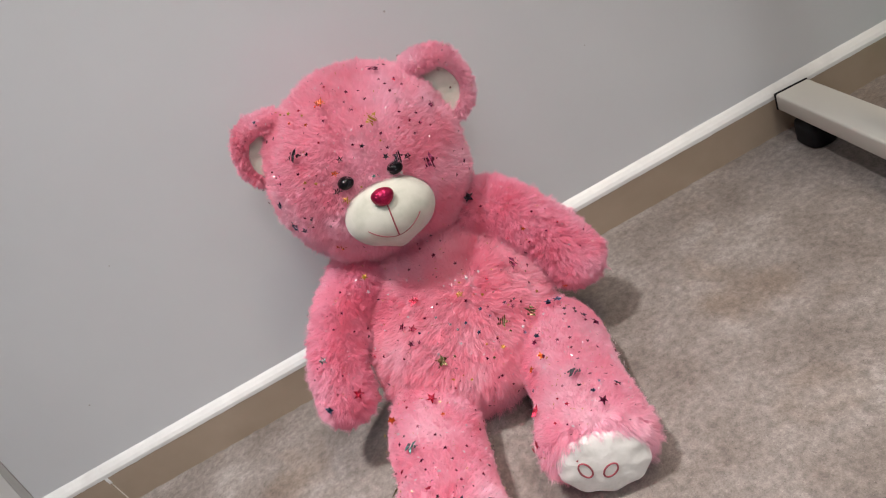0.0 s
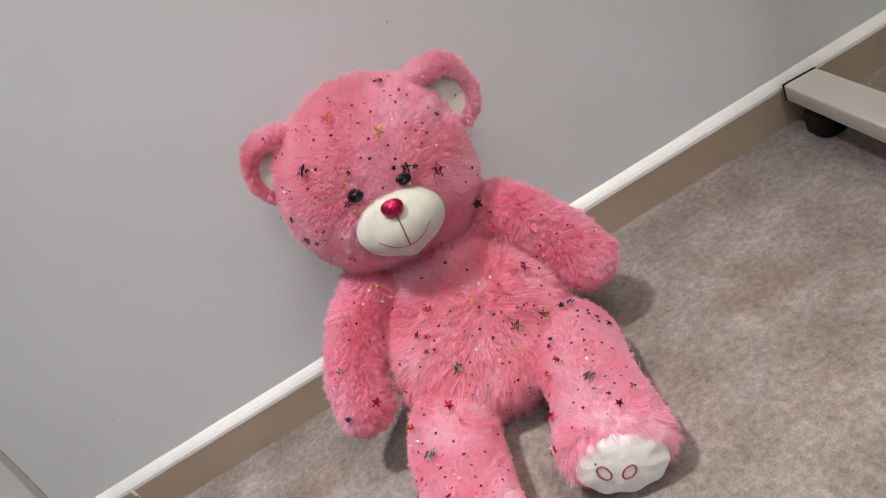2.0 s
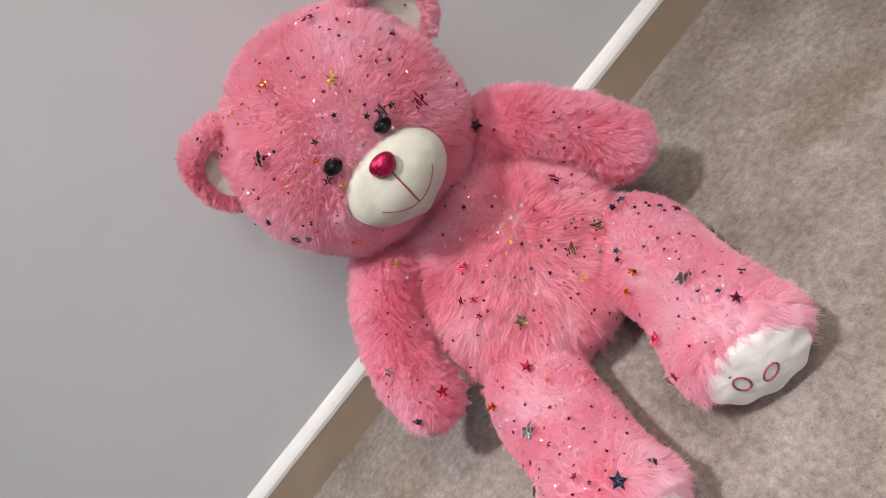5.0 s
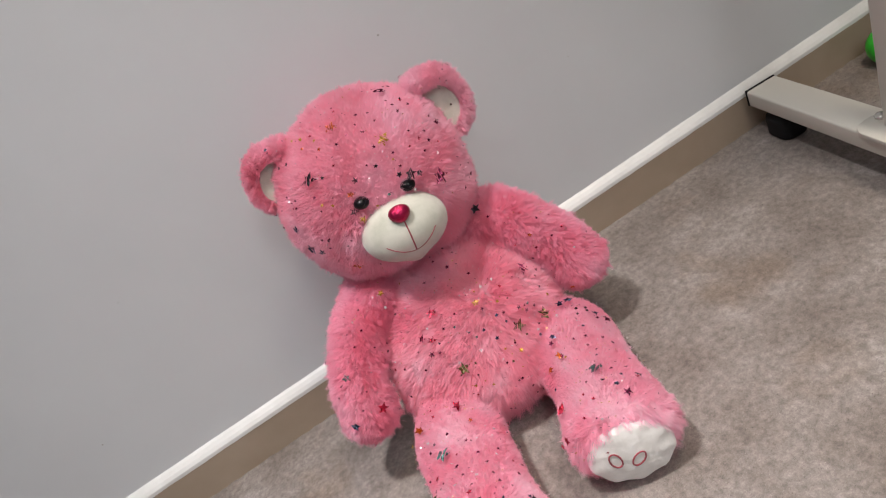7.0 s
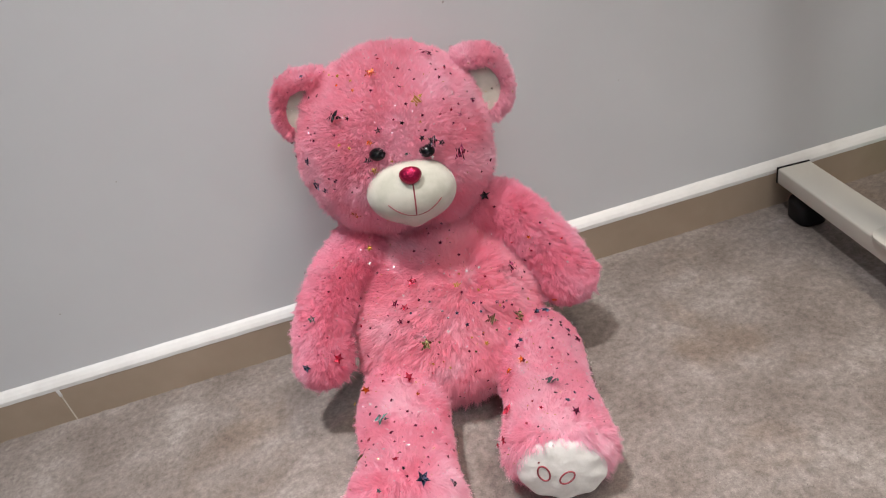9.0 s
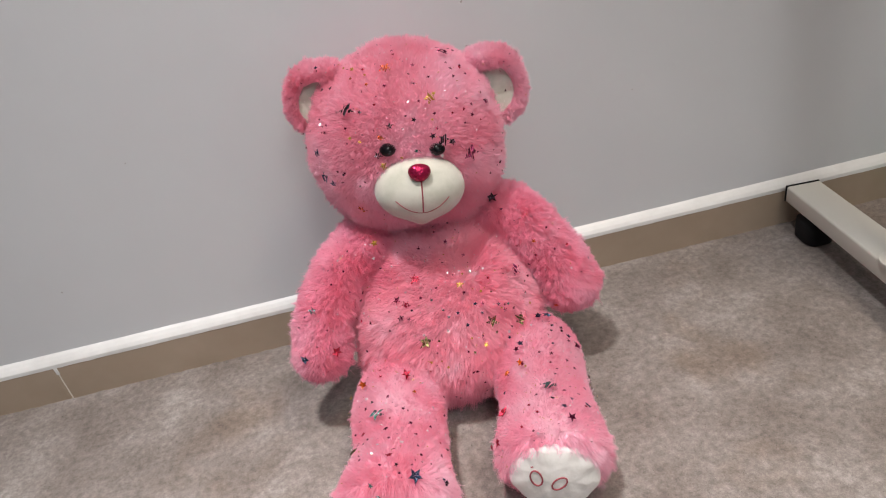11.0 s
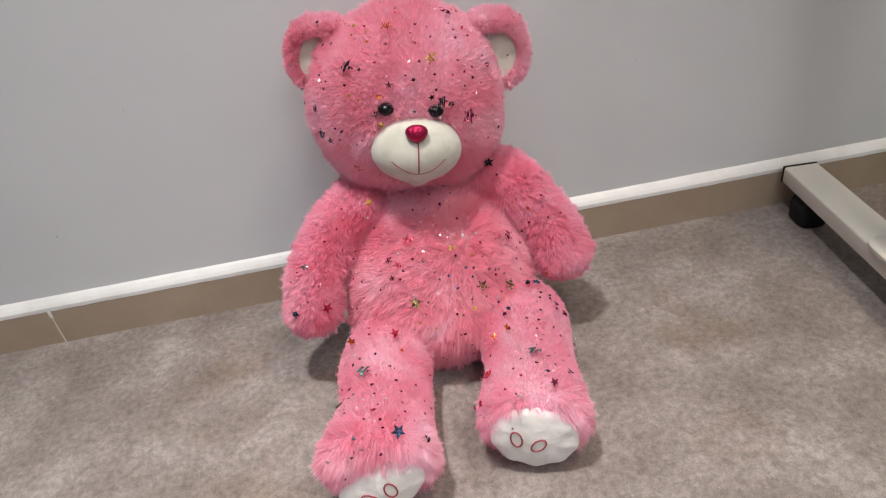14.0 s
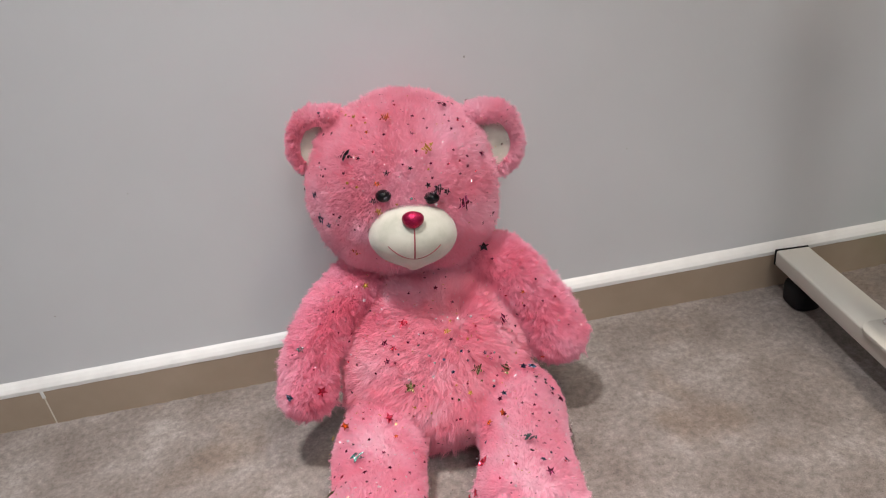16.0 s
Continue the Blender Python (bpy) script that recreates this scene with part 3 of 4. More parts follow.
# ears: a furry rim rolled round a cream lining
# each rim: (x, y, z, radius) in the head's own axes, from its root on the crown round to the cheek
EAR_RIMS = {"ear_l": [(-0.078, -0.010, 0.080, 0.0105), (-0.096, -0.010, 0.081, 0.0120), (-0.116, -0.008, 0.080, 0.0120), (-0.132, -0.004, 0.071, 0.0105),
                      (-0.1395, -0.002, 0.052, 0.0092), (-0.1395, -0.002, 0.032, 0.0088), (-0.128, -0.002, 0.012, 0.0080)],
            "ear_r": [(0.076, -0.010, 0.081, 0.0115), (0.094, -0.010, 0.085, 0.0128), (0.116, -0.008, 0.085, 0.0125), (0.132, -0.004, 0.074, 0.0108),
                      (0.1405, -0.002, 0.057, 0.0092), (0.1450, -0.002, 0.040, 0.0090), (0.1390, -0.002, 0.021, 0.0092), (0.122, 0.000, 0.004, 0.0080)]}
for ear_key, rim_at, middle_at, spread in (("ear_l", EAR_RIMS["ear_l"], (-0.110, -0.006, 0.043), (0.030, 0.036)),
                                           ("ear_r", EAR_RIMS["ear_r"], (0.112, -0.004, 0.043), (0.031, 0.037))):
    c = np.array(middle_at)
    rim = [(*head_world((x, y, z)), r) for x, y, z, r in rim_at]
    v, faces = limb(rim, 56, 20, (1, 1), 1.0, HEAD_R[:, 1])
    dd, back_faces = sphere_grid(14, 32)
    back = head_world(dd * np.array([spread[0] + 0.003, 0.009, spread[1] + 0.003]) + c + np.array([0, 0.011, 0]))
    both = np.concatenate([v, back])
    both_faces = faces + [tuple(i + len(v) for i in f) for f in back_faces]
    SKIN[ear_key] = (both, both_faces)

    def keep_ear(p, c=c, spread=spread):
        q = head_local(p) - c
        return (np.hypot(q[:, 0] / spread[0], q[:, 2] / spread[1]) > 0.80) | (q[:, 1] > 0.010)

    ear = bear_parts[ear_key] = furred("ear", both, both_faces, head_plush, 30000, 0.0070, lambda p, c=c: p - head_world(c), keep_ear, 40 + len(rim_at), 0.95, 0.35, 0.00021, 0.3)
    dd, lf = sphere_grid(14, 32)
    lining = head_world(dd * np.array([spread[0], 0.0035, spread[1]]) + c)
    ob = new("lining", mesh_of("lining", lining, lf, cream))
    ob.parent = ear
    tagged(ob, "cream velour ear lining")

# body: slumped back against the wall
d, faces = sphere_grid(44, 64)
zz = d[:, 2]
tz = zz * 0.134
barrel = np.where(zz < 0, np.sqrt(np.clip(1 - np.abs(zz) ** 4, 0.02, 1)) / np.sqrt(np.clip(1 - zz * zz, 0.02, 1)), 1.0)
tx = d[:, 0] * barrel * 0.1235 * (1 - 0.13 * zz - 0.10 * np.clip(zz, 0, 1) ** 2)
ty = d[:, 1] * 0.098 * (1 - 0.12 * zz) + np.where(d[:, 1] < 0, d[:, 1] * 0.05 * np.clip(-zz, 0, 1) * np.clip(1 + zz, 0, 1), 0)
torso_v = np.stack([tx - 0.0235, ty + 0.800 + np.where(tz > 0, 0.38, 0.12) * tz, np.maximum(tz + 0.132, 0.004)], 1)
torso_v = uneven(torso_v, 0.0016, 35.0, 8)
torso_v[:, 2] = np.maximum(torso_v[:, 2], 0.004)
SKIN["torso"] = (torso_v, faces)
WHORL = np.array([0.035, 0.70, 0.20])


def comb_torso(p):
    out = p - WHORL
    out /= np.linalg.norm(out, axis=1)[:, None]
    return out + np.array([0.0, 0.0, -0.7])


def pile_torso(p):
    front = np.clip((0.79 - p[:, 1]) / 0.06, 0, 1)
    return 0.0085 + 0.0055 * front


torso = furred("torso", torso_v, faces, pink_belly, 135000, pile_torso, comb_torso, None, 61, 0.68, 0.5, 0.00026, 0.46)

ARM_L = [(-0.080, 0.845, 0.240, 0.040), (-0.144, 0.815, 0.212, 0.0345), (-0.188, 0.780, 0.160, 0.0325), (-0.2045, 0.757, 0.092, 0.0345)]
ARM_R = [(0.035, 0.850, 0.245, 0.040), (0.090, 0.828, 0.222, 0.037), (0.133, 0.801, 0.168, 0.036), (0.162, 0.776, 0.090, 0.039)]
LEG_L = [(-0.090, 0.768, 0.052, 0.049), (-0.115, 0.695, 0.062, 0.057), (-0.124, 0.610, 0.058, 0.052), (-0.136, 0.543, 0.064, 0.065), (-0.139, 0.516, 0.061, 0.061)]
LEG_R = [(0.052, 0.785, 0.056, 0.051), (0.072, 0.712, 0.064, 0.060), (0.063, 0.640, 0.056, 0.0525), (0.047, 0.563, 0.062, 0.0620), (0.039, 0.533, 0.057, 0.0565)]
for key, path, seed in (("arm_l", ARM_L, 71), ("arm_r", ARM_R, 72)):
    v, faces = limb(path)
    v = uneven(v, 0.0014, 45.0, seed)
    SKIN[key] = (v, faces)
    toward = np.array(path[-1][:3]) - np.array(path[0][:3])
    bear_parts[key] = furred("arm", v, faces, pink_plush, 68000, 0.0096, lambda p, w=toward: np.tile(w, (len(p), 1)), None, seed, 0.85, 0.5, 0.00023, 0.33)

# each sole: turn of its oval and its rings, and where the rings sit
for key, path, seed, turn, ring_x, ring_z, over, tall, broad, drop in (("leg_l", LEG_L, 81, 28, 0.001, 0.001, 0.006, 0.034, 0.054, 0.010), ("leg_r", LEG_R, 82, -21, -0.008, 0.000, 0.0, 0.047, 0.050, -0.003)):
    v, faces = limb(path, cap=(0.9, 0.28))
    v = uneven(v, 0.0014, 45.0, seed)
    v[:, 2] = np.maximum(v[:, 2], 0.003)
    SKIN[key] = (v, faces)
    sole = np.array(path[-1][:3])
    toward = sole - np.array(path[0][:3])
    ahead = np.array(path[-1][:3]) - np.array(path[-2][:3])
    ahead[2] = 0.0
    ahead /= np.linalg.norm(ahead)

    ct, st = math.cos(radians(turn)), math.sin(radians(turn))
    flat = np.cross(np.array([0, 0, 1.0]), ahead)
    right = flat * ct + np.array([0, 0, st])
    up = -flat * st + np.array([0, 0, ct])
    heart = sole + ahead * 0.001 - np.array([0, 0, 0.004 + drop])

    def keep_leg(p, heart=heart, ahead=ahead, right=right, up=up, tall=tall, broad=broad):
        q = p - heart
        return ~((q @ ahead > -0.013) & ((q @ right / broad) ** 2 + (q @ up / tall) ** 2 < 0.80))

    def fringe(p, sole=sole, ahead=ahead, over=over):
        near = np.clip(1 + ((p - sole) @ ahead) / 0.045, 0, 1)
        level = np.abs((p - sole) @ np.cross(ahead, np.array([0, 0, 1.0])))
        return 0.0060 + (0.002 + 0.0055 * np.clip(level / 0.05, 0, 1) + over * np.clip((p[:, 2] - sole[2]) / 0.03, 0, 1)) * near

    def comb_leg(p, sole=sole, ahead=ahead, w=toward / np.linalg.norm(toward)):
        near = np.clip(1 + ((p - sole) @ ahead) / 0.03, 0, 1)[:, None]
        flank = np.cross(ahead, np.array([0, 0, 1.0]))
        level = np.clip((p - sole) @ flank / 0.05, -1, 1)[:, None]
        return w + near * (ahead * 0.5 + flank * level * 0.9 - np.array([0, 0, 0.45]))

    leg = bear_parts[key] = furred("leg", v, faces, pale_plush, 84000, fringe, comb_leg, keep_leg, seed, 0.85, 0.34, 0.00022, 0.35)
    # sole pad: a puffed satin oval with two embroidered rings
    dd, pf = sphere_grid(24, 40)
    pad = heart + np.outer(dd[:, 0] * broad, right) + np.outer(dd[:, 2] * tall, up) + np.outer(dd[:, 1] * 0.011, ahead)
    gather = np.sin(9 * np.arctan2(dd[:, 2], dd[:, 0]) + seed) * np.hypot(dd[:, 0], dd[:, 2]) ** 3
    pad += np.outer(gather * 0.0016, ahead)
    pad[:, 2] = np.maximum(pad[:, 2], 0.004)
    SKIN[key + "_pad"] = (pad, pf)
    ob = new("foot_pad", mesh_of("foot_pad", pad, pf, satin))
    ob.parent = leg
    tagged(ob, "pale satin sole pad with two embroidered rings")
    RINGS = []
    for cx in (-0.0130, 0.0130):
        ring = []
        for i in range(28):
            w = 2 * math.pi * i / 28
            lean = 0.0035 if cx < 0 else -0.002
            lx, lz = ring_x + cx + 0.0068 * math.cos(w) - lean * math.sin(w), ring_z + 0.0105 * math.sin(w)
            bulge = 0.011 * math.sqrt(max(0, 1 - (lx / broad) ** 2 - (lz / tall) ** 2))
            ring.append(Vector(heart + ahead * (0.0004 + bulge) + right * lx + up * lz))
        RINGS.append(ring)
    bm = tube(RINGS[0], 0.0010, 6, True)
    bm2 = tube(RINGS[1], 0.0010, 6, True)
    me2 = bpy.data.meshes.new("tmp")
    bm2.to_mesh(me2)
    bm2.free()
    bm.from_mesh(me2)
    bpy.data.meshes.remove(me2)
    tagged(part("embroidery", bm, thread, leg), "two crimson embroidered rings")

# STARS
# foil stars printed on the plush: turned out from the middle of each part by (longitude, latitude), with a size in mm


def shell(key, out):
    """The outer face of a part's pile, for laying foil on it."""
    v, f = SKIN[key]
    me = mesh_of("shell", v, f, pink_plush)
    co, nr, _ = triangles(me)
    bpy.data.meshes.remove(me)
    lifted = co + nr * out
    return BVHTree.FromPolygons([Vector(p) for p in lifted], f), Vector(np.asarray(v).mean(0))


def star_mesh(mat, seed, strips, points=5, inner=0.44):
    """A foil star crumpled by the pile under it, and torn into strips by it where strips > 1."""
    rnd = random.Random(seed)
    bm = bmesh.new()
    rim = [((1.0 if i % 2 == 0 else inner) * rnd.uniform(0.9, 1.06), math.pi * i / points) for i in range(2 * points)]
    lift = [rnd.uniform(-0.2, 0.2) for _ in range(2 * points + 1)]
    cuts = [-1.2] + sorted(-1 + 2 * (k + rnd.uniform(-0.25, 0.25)) / strips for k in range(1, strips)) + [1.2]
    for a, b in zip(cuts, cuts[1:]):
        piece = bmesh.new()
        mid = piece.verts.new((0, 0, lift[-1]))
        out = [piece.verts.new((r * math.cos(w), r * math.sin(w), z)) for (r, w), z in zip(rim, lift)]
        for i in range(2 * points):
            piece.faces.new((mid, out[i], out[(i + 1) % (2 * points)]))
        gap = 0.0 if strips == 1 else rnd.uniform(0.015, 0.06)
        for at, way in ((a + gap, (-1, 0, 0)), (b - gap, (1, 0, 0))):
            bmesh.ops.bisect_plane(piece, geom=piece.verts[:] + piece.edges[:] + piece.faces[:], plane_co=(at, 0, 0), plane_no=way, clear_outer=True)
        if strips > 1:
            tilt = Matrix.Translation((0, rnd.uniform(-0.09, 0.09), rnd.uniform(-0.12, 0.12))) @ Matrix.Rotation(rnd.uniform(-0.35, 0.35), 4, "Y")
            bmesh.ops.translate(piece, verts=piece.verts, vec=(-(a + b) / 2, 0, 0))
            bmesh.ops.transform(piece, verts=piece.verts, matrix=Matrix.Translation(((a + b) / 2, 0, 0)) @ tilt)
        me = bpy.data.meshes.new("piece")
        piece.to_mesh(me)
        piece.free()
        bm.from_mesh(me)
        bpy.data.meshes.remove(me)
    me = bpy.data.meshes.new("foil_star")
    bm.to_mesh(me)
    bm.free()
    me.materials.append(mat)
    return me


STAR = {k: [star_mesh(m, 5 * i + n, 1) for i in range(3)] for n, (k, m) in enumerate(FOIL.items())}
TORN = {k: [star_mesh(m, 7 * i + n, 5 + i) for i in range(3)] for n, (k, m) in enumerate(FOIL.items())}
rng_star = random.Random(17)


def lay_star(tree, middle, lon, lat, mm, colour, parent, torn=False):
    way = Vector((math.sin(radians(lon)) * math.cos(radians(lat)), -math.cos(radians(lon)) * math.cos(radians(lat)), math.sin(radians(lat))))
    at, nrm, _, _ = tree.ray_cast(middle + way * 0.4, -way)
    if at is None or at.z < 0.012:
        return None
    ob = new("foil_star", rng_star.choice((TORN if torn else STAR)[colour]))
    tip = nrm + Vector([rng_star.uniform(-0.22, 0.22) for _ in range(3)])
    turn = tip.to_track_quat("Z", "Y").to_matrix().to_4x4()
    r = mm * (0.00068 if torn else 0.00060)
    ob.parent = parent
    ob.matrix_basis = (Matrix.Translation(at) @ turn @ Matrix.Rotation(rng_star.uniform(-0.6, 0.6), 4, "Z")
                       @ Matrix.Diagonal((r, r * rng_star.uniform(0.75, 1.0), r, 1)))
    return ob


# prints on each part, colour by colour: (longitude, latitude, size)
PRINTS = {}
PRINTS["ear_l"] = {
    "blue": [(32, 58, 5)],
    "plum": [(-60, -54, 3)],
}
PRINTS["head"] = {
    "gold": [(-64, 61, 4), (-52, 62, 5), (-36, 61, 4), (-39, 25, 5), (-33, 23, 5), (20, 41, 14), (16, 29, 4), (-21, 8, 9)],
    "orange": [(-49, 57, 4), (-31, 55, 5), (-12, 63, 13), (-20, 25, 8), (-45, -22, 12)],
    "plum": [(-13, 53, 5), (2, 73, 4), (-64, 32, 4), (-57, 30, 4), (-60, 29, 3), (-58, 26, 4), (-42, 30, 5), (-41, 22, 3), (-1, 35, 4), (68, 59, 14), (77, 54, 5), (21, 62, 5), (31, 58, 4), (51, 53, 4), (50, 49, 5), (47, 45, 5), (28, 52, 5), (13, 52, 5), (12, 58, 3), (60, 47, 4), (58, 42, 5), (11, 41, 5), (38, 34, 5), (44, 22, 5), (36, 20, 4), (64, 34, 3), (59, 29, 4), (62, 23, 10), (-47, 4, 4), (-50, -2, 4), (-34, -1, 3), (34, 3, 17), (57, -13, 6), (46, -15, 5), (-51, 5, 4)],
    "red": [(2, 70, 4), (-22, 43, 4), (39, 27, 5), (30, 28, 4), (49, 17, 3), (61, -8, 3)],
    "black": [(-44, 40, 18), (-33, 39, 5), (-77, 46, 6), (-66, 49, 6), (-13, 31, 8), (4, 32, 6), (13, 20, 7), (19, 16, 12), (16, 14, 7), (-23, 15, 9), (-14, 17, 8.5), (24, 13, 9), (13, 10, 8)],
    "teal": [(1, 14, 5)],
    "silver": [(16, 7, 5)],
    "blue": [(-65, 13, 12), (-62, 0, 13), (-48, 3, 4), (-56, -3, 8)],
}
PRINTS["ear_r"] = {
    "olive": [(69, 54, 5)],
    "plum": [(40, -37, 3), (42, 58, 3)],
}
PRINTS["torso"] = {
    "blue": [(57, 80, 9), (48, 76, 4), (4, 20, 5), (8, 11, 6), (18, 22, 6), (20, 15, 4), (33, 15, 6)],
    "plum": [(83, 70, 3), (76, 67, 3), (5, 76, 4), (46, 70, 3), (18, 68, 6), (-9, 40, 4), (-42, 31, 9), (-23, 34, 5), (-37, 20, 8), (-31, 20, 5), (-46, 23, 3), (23, 20, 5), (35, 10, 6), (41, 8, 5), (34, 0, 4), (61, 24, 15), (65, 15, 5), (55, 10, 4), (72, -1, 5), (15, 2, 4), (6, -14, 5), (4, -14, 4), (9, -22, 4), (10, -30, 4), (-8, -29, 4), (-6, -31, 3)],
    "silver": [(-56, 51, 4), (-36, 37, 4), (26, 43, 5), (38, 40, 5), (-21, 10, 5)],
    "red": [(-29, 47, 12), (-34, 29, 10), (-19, -10, 4)],
    "teal": [(-14, 32, 4), (-6, 24, 4), (-3, 19, 4), (39, 12, 5)],
    "olive": [(24, 8, 15), (41, 1, 16), (-20, 6, 16), (-12, 6, 4), (24, 1, 4)],
    "gold": [(12, 38, 9), (26, 28, 5), (-18, -5, 5), (-12, -5, 3), (15, -3, 7), (8, 3, 4), (-9, -9, 4)],
}
PRINTS["arm_l"] = {
    "gold": [(80, 52, 9)],
    "silver": [(72, 46, 5)],
    "teal": [(-40, 17, 9)],
    "blue": [(-43, -21, 12)],
    "red": [(-18, -27, 14)],
    "plum": [(-33, -15, 3), (21, 62, 4), (-14, 51, 4), (-24, -5, 3)],
}
PRINTS["arm_r"] = {
    "black": [(-81, 63, 14)],
    "plum": [(-64, 61, 5), (-7, 14, 5), (22, 17, 4), (24, 49, 4)],
    "orange": [(10, -46, 8), (-7, 37, 6)],
    "silver": [(31, -9, 4)],
}
PRINTS["leg_r"] = {
    "silver": [(160, 58, 5)],
    "blue": [(154, 46, 12), (146, 42, 12), (-164, 71, 9), (114, 41, 9), (104, 63, 5), (5, 34, 7), (-53, 38, 5), (21, 28, 9)],
    "plum": [(-142, 71, 8), (78, 80, 5), (75, 67, 5), (45, 65, 4), (69, 50, 6), (62, 40, 6), (13, 40, 5), (6, 29, 11), (105, 32, 12), (-11, 42, 4), (-15, 27, 3), (22, 34, 4)],
    "black": [(133, 50, 5), (128, 55, 4), (125, 44, 5), (121, 46, 5), (0, 39, 7)],
    "orange": [(-71, 75, 10), (-83, 54, 10)],
    "gold": [(-38, 74, 5)],
    "teal": [(6, 47, 19)],
    "red": [(-38, 29, 17), (-12, 34, 5), (-35, 17, 11), (-41, 9, 7), (-17, 37, 4), (-21, 28, 4)],
}
PRINTS["leg_l"] = {
    "red": [(147, 57, 14), (-170, 53, 4), (-166, 59, 5), (-48, 45, 7), (-7, 38, 8), (34, 27, 4)],
    "orange": [(-142, 47, 13), (105, 64, 6)],
    "gold": [(-134, 25, 6)],
    "silver": [(-118, 58, 6), (79, 42, 6), (2, 42, 6), (-16, 43, 6)],
    "plum": [(-95, 58, 5), (-141, 83, 5), (31, 71, 5), (21, 53, 6), (-14, 53, 7), (41, 39, 5), (17, 43, 5), (-69, 36, 4), (-8, 46, 4), (13, 37, 4), (-4, 40, 4), (-26, 36, 4), (-12, 35, 5), (-2, 31, 4), (12, 33, 4), (25, 25, 5), (5, 32, 3), (15, 28, 3), (-5, 20, 6), (-23, 7, 4)],
    "black": [(-107, 66, 4), (-3, 34, 5), (18, 18, 7), (-18, 19, 5)],
    "teal": [(-59, 67, 17), (-16, 28, 6), (-13, 23, 6)],
    "olive": [(-39, 36, 12)],
    "blue": [(5, 28, 15)],
}

PARTS = {"head": head, "torso": torso, "arm_l": bear_parts["arm_l"], "arm_r": bear_parts["arm_r"],
         "leg_l": bear_parts["leg_l"], "leg_r": bear_parts["leg_r"], "ear_l": bear_parts["ear_l"], "ear_r": bear_parts["ear_r"]}
# how far the foil stands off each skin
PILE = {"head": 0.0106, "torso": 0.0114, "arm_l": 0.0102, "arm_r": 0.0102, "leg_l": 0.0086, "leg_r": 0.0086, "ear_l": 0.0074, "ear_r": 0.0074}
# small stars scattered between the others: how many, and their colours
SMALL = {"head": (14, "plum red plum gold plum"), "torso": (44, "plum blue silver gold red plum olive silver plum"),
         "arm_l": (9, "plum plum black"), "arm_r": (9, "plum red gold"), "leg_l": (24, "plum black plum silver blue red plum"),
         "leg_r": (30, "plum black plum blue red plum silver"), "ear_l": (1, "plum"), "ear_r": (1, "plum")}
for key, owner in PARTS.items():
    tree, middle = shell(key, PILE[key])
    for colour, spots in PRINTS.get(key, {}).items():
        for lon, lat, mm in spots:
            lay_star(tree, middle, lon, lat, mm, colour, owner, mm > 7.5 and (key in ("head", "torso") or colour == "teal"))
    many, colours = SMALL[key]
    colours = colours.split()
    for _ in range(many):
        lon = rng_star.uniform(-110, 110)
        lat = math.degrees(math.asin(rng_star.uniform(-0.35, 0.98)))
        spot = head_local(np.array(middle) + np.array([math.sin(radians(lon)) * math.cos(radians(lat)), -math.cos(radians(lon)) * math.cos(radians(lat)), math.sin(radians(lat))]) * 0.11)
        if key == "head" and (((spot - MUZZLE_C) / (MUZZLE_R * 1.15)) ** 2).sum() < 1:
            continue
        lay_star(tree, middle, lon, lat, rng_star.uniform(3.0, 5.6), rng_star.choice(colours), owner)
    # glitter: loose flecks too small to count
    v, f = SKIN[key]
    me = mesh_of("fleck_base", v, f, pink_plush)
    co, nr, tri = triangles(me)
    bpy.data.meshes.remove(me)
    rs = np.random.RandomState(len(key) * 7 + many)
    area = np.linalg.norm(np.cross(co[tri[:, 1]] - co[tri[:, 0]], co[tri[:, 2]] - co[tri[:, 0]]), axis=1)
    n = int(area.sum() / 2 * (12000 if key in ("torso", "leg_l", "leg_r") else 6000))
    pick = rs.choice(len(tri), n, p=area / area.sum())
    w = rs.dirichlet((1, 1, 1), n)
    at = (co[tri[pick]] * w[:, :, None]).sum(1)
    nrm = (nr[tri[pick]] * w[:, :, None]).sum(1) + rs.normal(size=(n, 3)) * 0.5
    nrm /= np.linalg.norm(nrm, axis=1)[:, None]
    at = at + nrm * rs.uniform(0.006, 0.010, n)[:, None]
    u = np.cross(nrm, rs.normal(size=(n, 3)))
    u /= np.linalg.norm(u, axis=1)[:, None]
    t = np.cross(nrm, u)
    r = rs.uniform(0.0003, 0.0008, n)[:, None]
    quad = np.stack([at + u * r * 2.2, at + t * r * 0.8, at - u * r * 2.2, at - t * r * 0.8], 1)
    quad = quad[quad[:, :, 2].min(1) > 0.004]
    if key == "head":
        q = head_local(quad[:, 0])
        quad = quad[(((q - MUZZLE_C) / (MUZZLE_R * 1.05)) ** 2).sum(1) > 1]
    n = len(quad)
    me = bpy.data.meshes.new("glitter")
    me.from_pydata([tuple(p) for p in quad.reshape(-1, 3)], [], [(4 * i, 4 * i + 1, 4 * i + 2, 4 * i + 3) for i in range(n)])
    for foil_name in ("silver", "gold", "plum", "silver", "silver"):
        me.materials.append(FOIL[foil_name])
    me.polygons.foreach_set("material_index", rs.randint(0, 5, n).astype(np.int32))
    ob = new("glitter", me)
    ob.parent = owner
    tagged(ob, "fine loose foil glitter", kind="stuff")

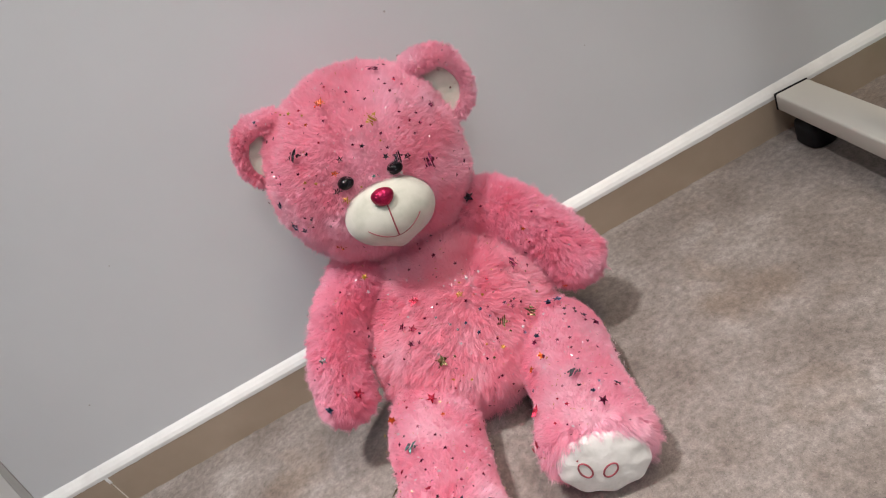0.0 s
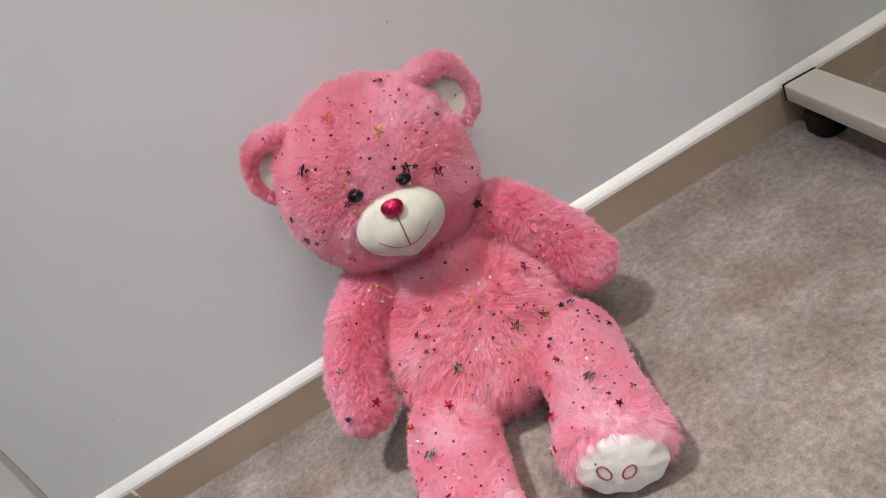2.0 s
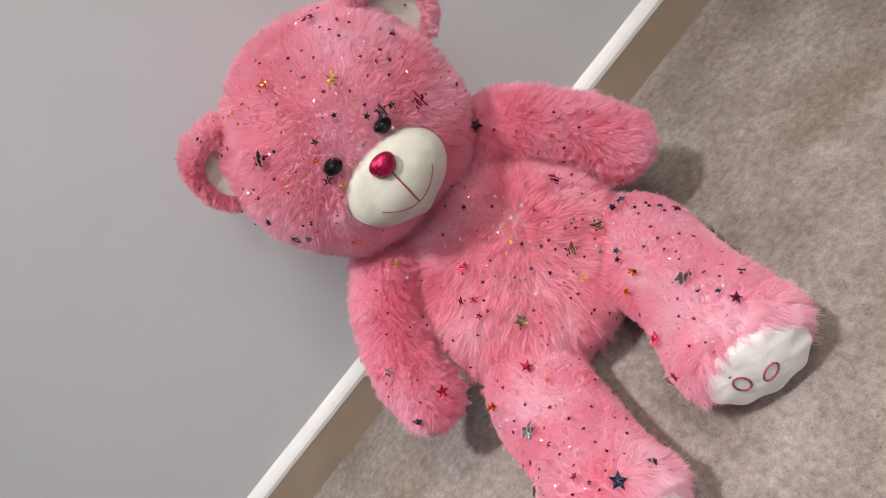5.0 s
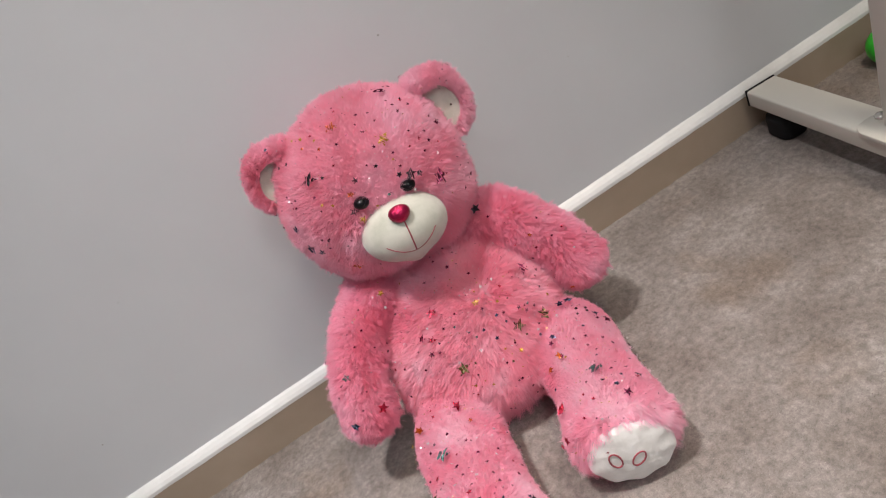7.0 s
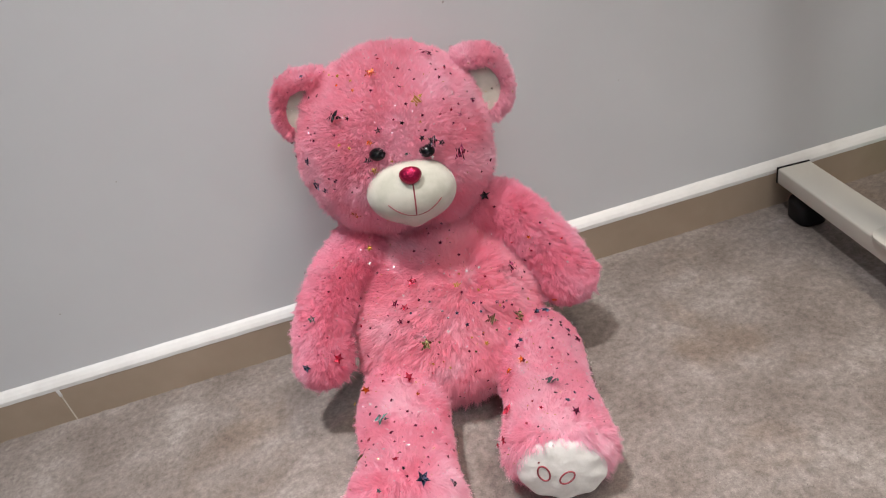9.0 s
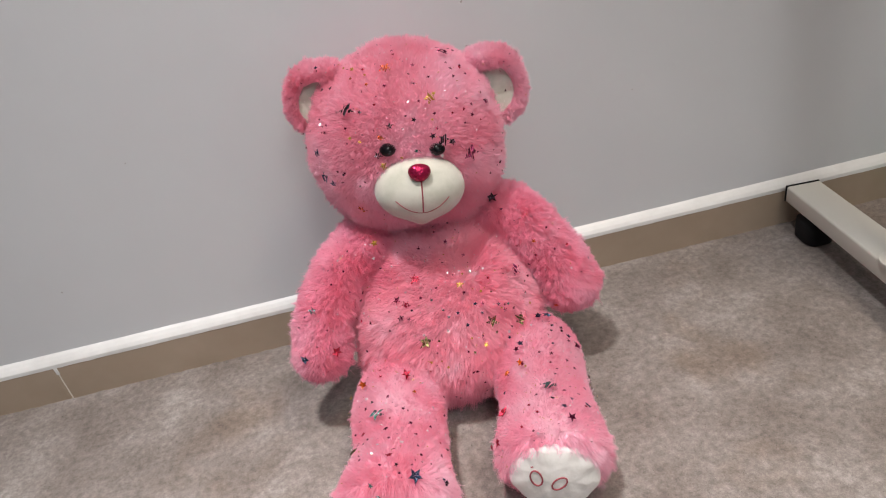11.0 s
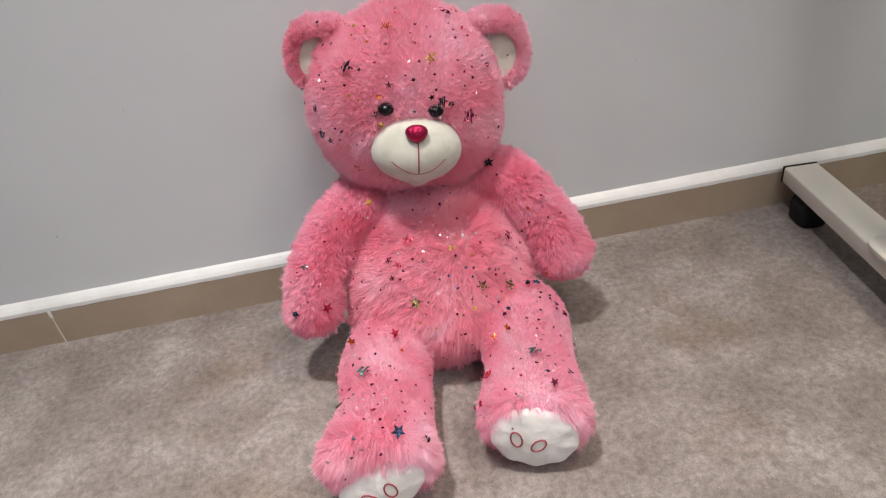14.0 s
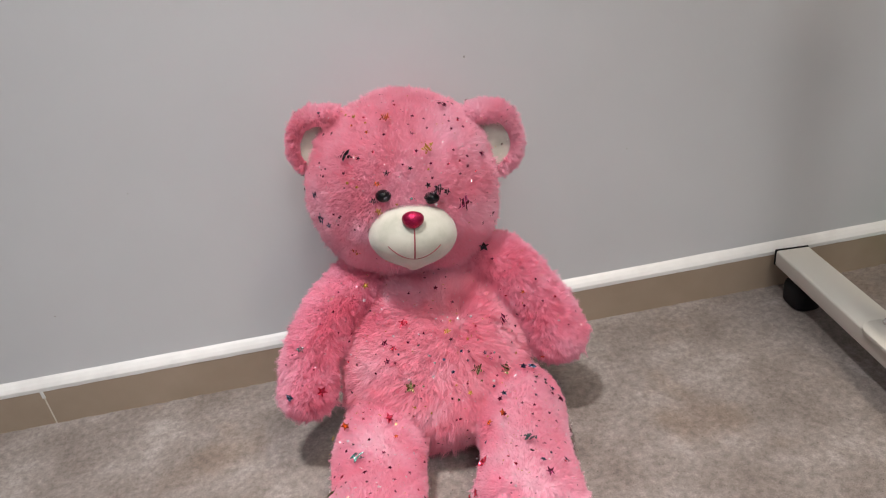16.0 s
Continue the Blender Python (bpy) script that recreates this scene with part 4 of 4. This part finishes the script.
# ---- the desk leg ----
DESK_X, DESK_Y = 0.585, 0.60
desk_leg = tagged(new("desk_leg"), "white steel desk leg with T foot and black glides", "desk leg")
desk_leg.matrix_world = pose(DESK_X, DESK_Y, 0, 0, 0, -5)
foot = part("foot_bar", box(-0.0300, 0.0262, -0.42, 0.350, 0.053, 0.0815, 0.0035, 3), steel_paint, desk_leg, "white powder-coated steel tube")
part("end_cap", box(-0.0302, 0.0264, 0.350, 0.3535, 0.0525, 0.0819, 0.0012), black_plastic, foot, "thin black plastic end cap")
plate_outline = []
for cx, cy, a0 in ((0.062, 0.122, 0), (-0.036, 0.122, 90), (-0.036, 0.006, 180), (0.062, 0.006, 270)):
    for k in range(7):
        a = radians(a0 + k * 15)
        plate_outline.append((cx - math.copysign(0.022, cx) + 0.022 * math.cos(a), cy - math.copysign(0.022, cy - 0.066) + 0.022 * math.sin(a)))
part("mounting_plate", prism(plate_outline, 0.0815, 0.0870, 0.0012), steel_paint, desk_leg, "rounded white mounting plate")
part("column", box(-0.010, 0.034, 0.042, 0.092, 0.0870, 0.70, 0.003, 3), steel_paint, desk_leg, "white steel column")
for sx, sy in ((0.004, 0.110), (0.004, 0.024)):
    bm = lathe([(0.0080, 0.0865), (0.0085, 0.0883), (0.0070, 0.0913), (0.003, 0.0927)], 20)
    bmesh.ops.translate(bm, verts=bm.verts, vec=(sx, sy, 0))
    part("screw", bm, chrome, desk_leg, "domed zinc screw")
for fy in (0.305, -0.38):
    bm = bmesh.new()
    rings = []
    for half_x, half_y, z in ((0.021, 0.026, 0.0), (0.023, 0.028, 0.003), (0.0235, 0.0285, 0.030), (0.022, 0.027, 0.036), (0.012, 0.012, 0.039), (0.012, 0.012, 0.053)):
        rings.append([])
        for k in range(32):
            w = 2 * math.pi * k / 32
            cx, cy = math.cos(w), math.sin(w)
            rings[-1].append(bm.verts.new((-0.002 + half_x * math.copysign(abs(cx) ** 0.6, cx), fy + half_y * math.copysign(abs(cy) ** 0.6, cy), z)))
    for a, b in zip(rings, rings[1:]):
        for k in range(32):
            bm.faces.new((a[k], a[(k + 1) % 32], b[(k + 1) % 32], b[k]))
    bm.faces.new(rings[0][::-1])
    bm.faces.new(rings[-1])
    bmesh.ops.recalc_face_normals(bm, faces=bm.faces)
    part("glide", bm, black_plastic, desk_leg, "black plastic levelling foot")
part("top_plate", box(-0.030, 0.054, 0.012, 0.122, 0.70, 0.706, 0.0015), steel_paint, desk_leg, "white steel top plate")

# ---- small things ----
ball_v, ball_f = sphere_grid(26, 40)
ball = new("toy_ball", mesh_of("toy_ball", ball_v * 0.033, ball_f, green_plastic))
ball.location = (0.831, 0.905, 0.032)
tagged(ball, "small bright green plastic ball on the carpet", "ball")

# a pale flat plate on the wall, with a broad grey band at its side and top
def upright(outline, y0, y1, bevel):
    """A flat piece on the wall, its outline given as (x, z)."""
    bm = prism([(x, -z) for x, z in outline], y0, y1, bevel)
    bmesh.ops.transform(bm, verts=bm.verts, matrix=Matrix.Rotation(radians(-90), 4, "X"))
    bmesh.ops.recalc_face_normals(bm, faces=bm.faces)
    return bm


def rounded(right_low, right_high, reach, r):
    """Outline of a plate whose inner upper corner is rounded."""
    (xa, za), (xb, zb) = right_low, right_high
    bow = [(xb - r + r * math.cos(a), zb - r + r * math.sin(a)) for a in np.linspace(0.0, math.pi / 2, 9)]
    return [(reach, za), (xa, za), ((xa + xb) / 2 + 0.0025, (za + zb) / 2)] + bow + [(reach, zb)]


plate = tagged(new("pale_plate"), "pale flat plate on the wall, grey band at side and top", "wall plate")
plate.location = (-0.86, WALL_Y, STRIP_TOP)
# the wider grey piece shows past the pale face at side and top
for name, low, high, y0, y1, r, mat in (("rim", (-0.7500, 0.0860), (-0.7170, 0.3480), WALL_Y - 0.0030, WALL_Y, 0.020, dull_grey),
                                        ("face", (-0.7635, 0.0864), (-0.7330, 0.2890), WALL_Y - 0.0042, WALL_Y - 0.0032, 0.012, plate_face)):
    piece = part(name, upright(rounded(low, high, -1.02, r), y0, y1, 0.0006), mat, plate, smooth=False)
    piece.matrix_parent_inverse = Matrix.Translation(-plate.location)

# unseen ceiling fixtures, added so that every lamp, fills too, has a body
for lx, ly in (KEY, SIDE, *FILLS):
    dl = tagged(new("unseen_lamp"), "unseen round ceiling light, added at a lamp", "ceiling light", group="ceiling downlights")
    dl.location = (lx, ly, top)
    part("ring", lathe([(0.062, -0.004), (0.092, -0.004), (0.096, 0.0), (0.062, 0.0)], 36), gloss_white, dl, "white ring")
    part("diffuser", lathe([(0.06, -0.0025), (0.061, -0.001), (0.061, 0.0)], 36), glow, dl, "glowing round diffuser")

# specks on the wall paint
for mx, mz, mr in ((-0.576, 0.187, 0.0014), (0.091, 0.477, 0.0016), (-0.41, 0.36, 0.0010), (0.33, 0.30, 0.0009)):
    bm = lathe([(0.0002, -0.0004), (mr * 0.8, -0.0004), (mr, 0.0), (mr * 0.8, 0.0)], 10)
    bmesh.ops.transform(bm, verts=bm.verts, matrix=Matrix.Translation((mx, WALL_Y, mz)) @ Matrix.Rotation(radians(-90), 4, "X"))
    part("speck", bm, dull_grey, wall_north, "tiny dark speck")
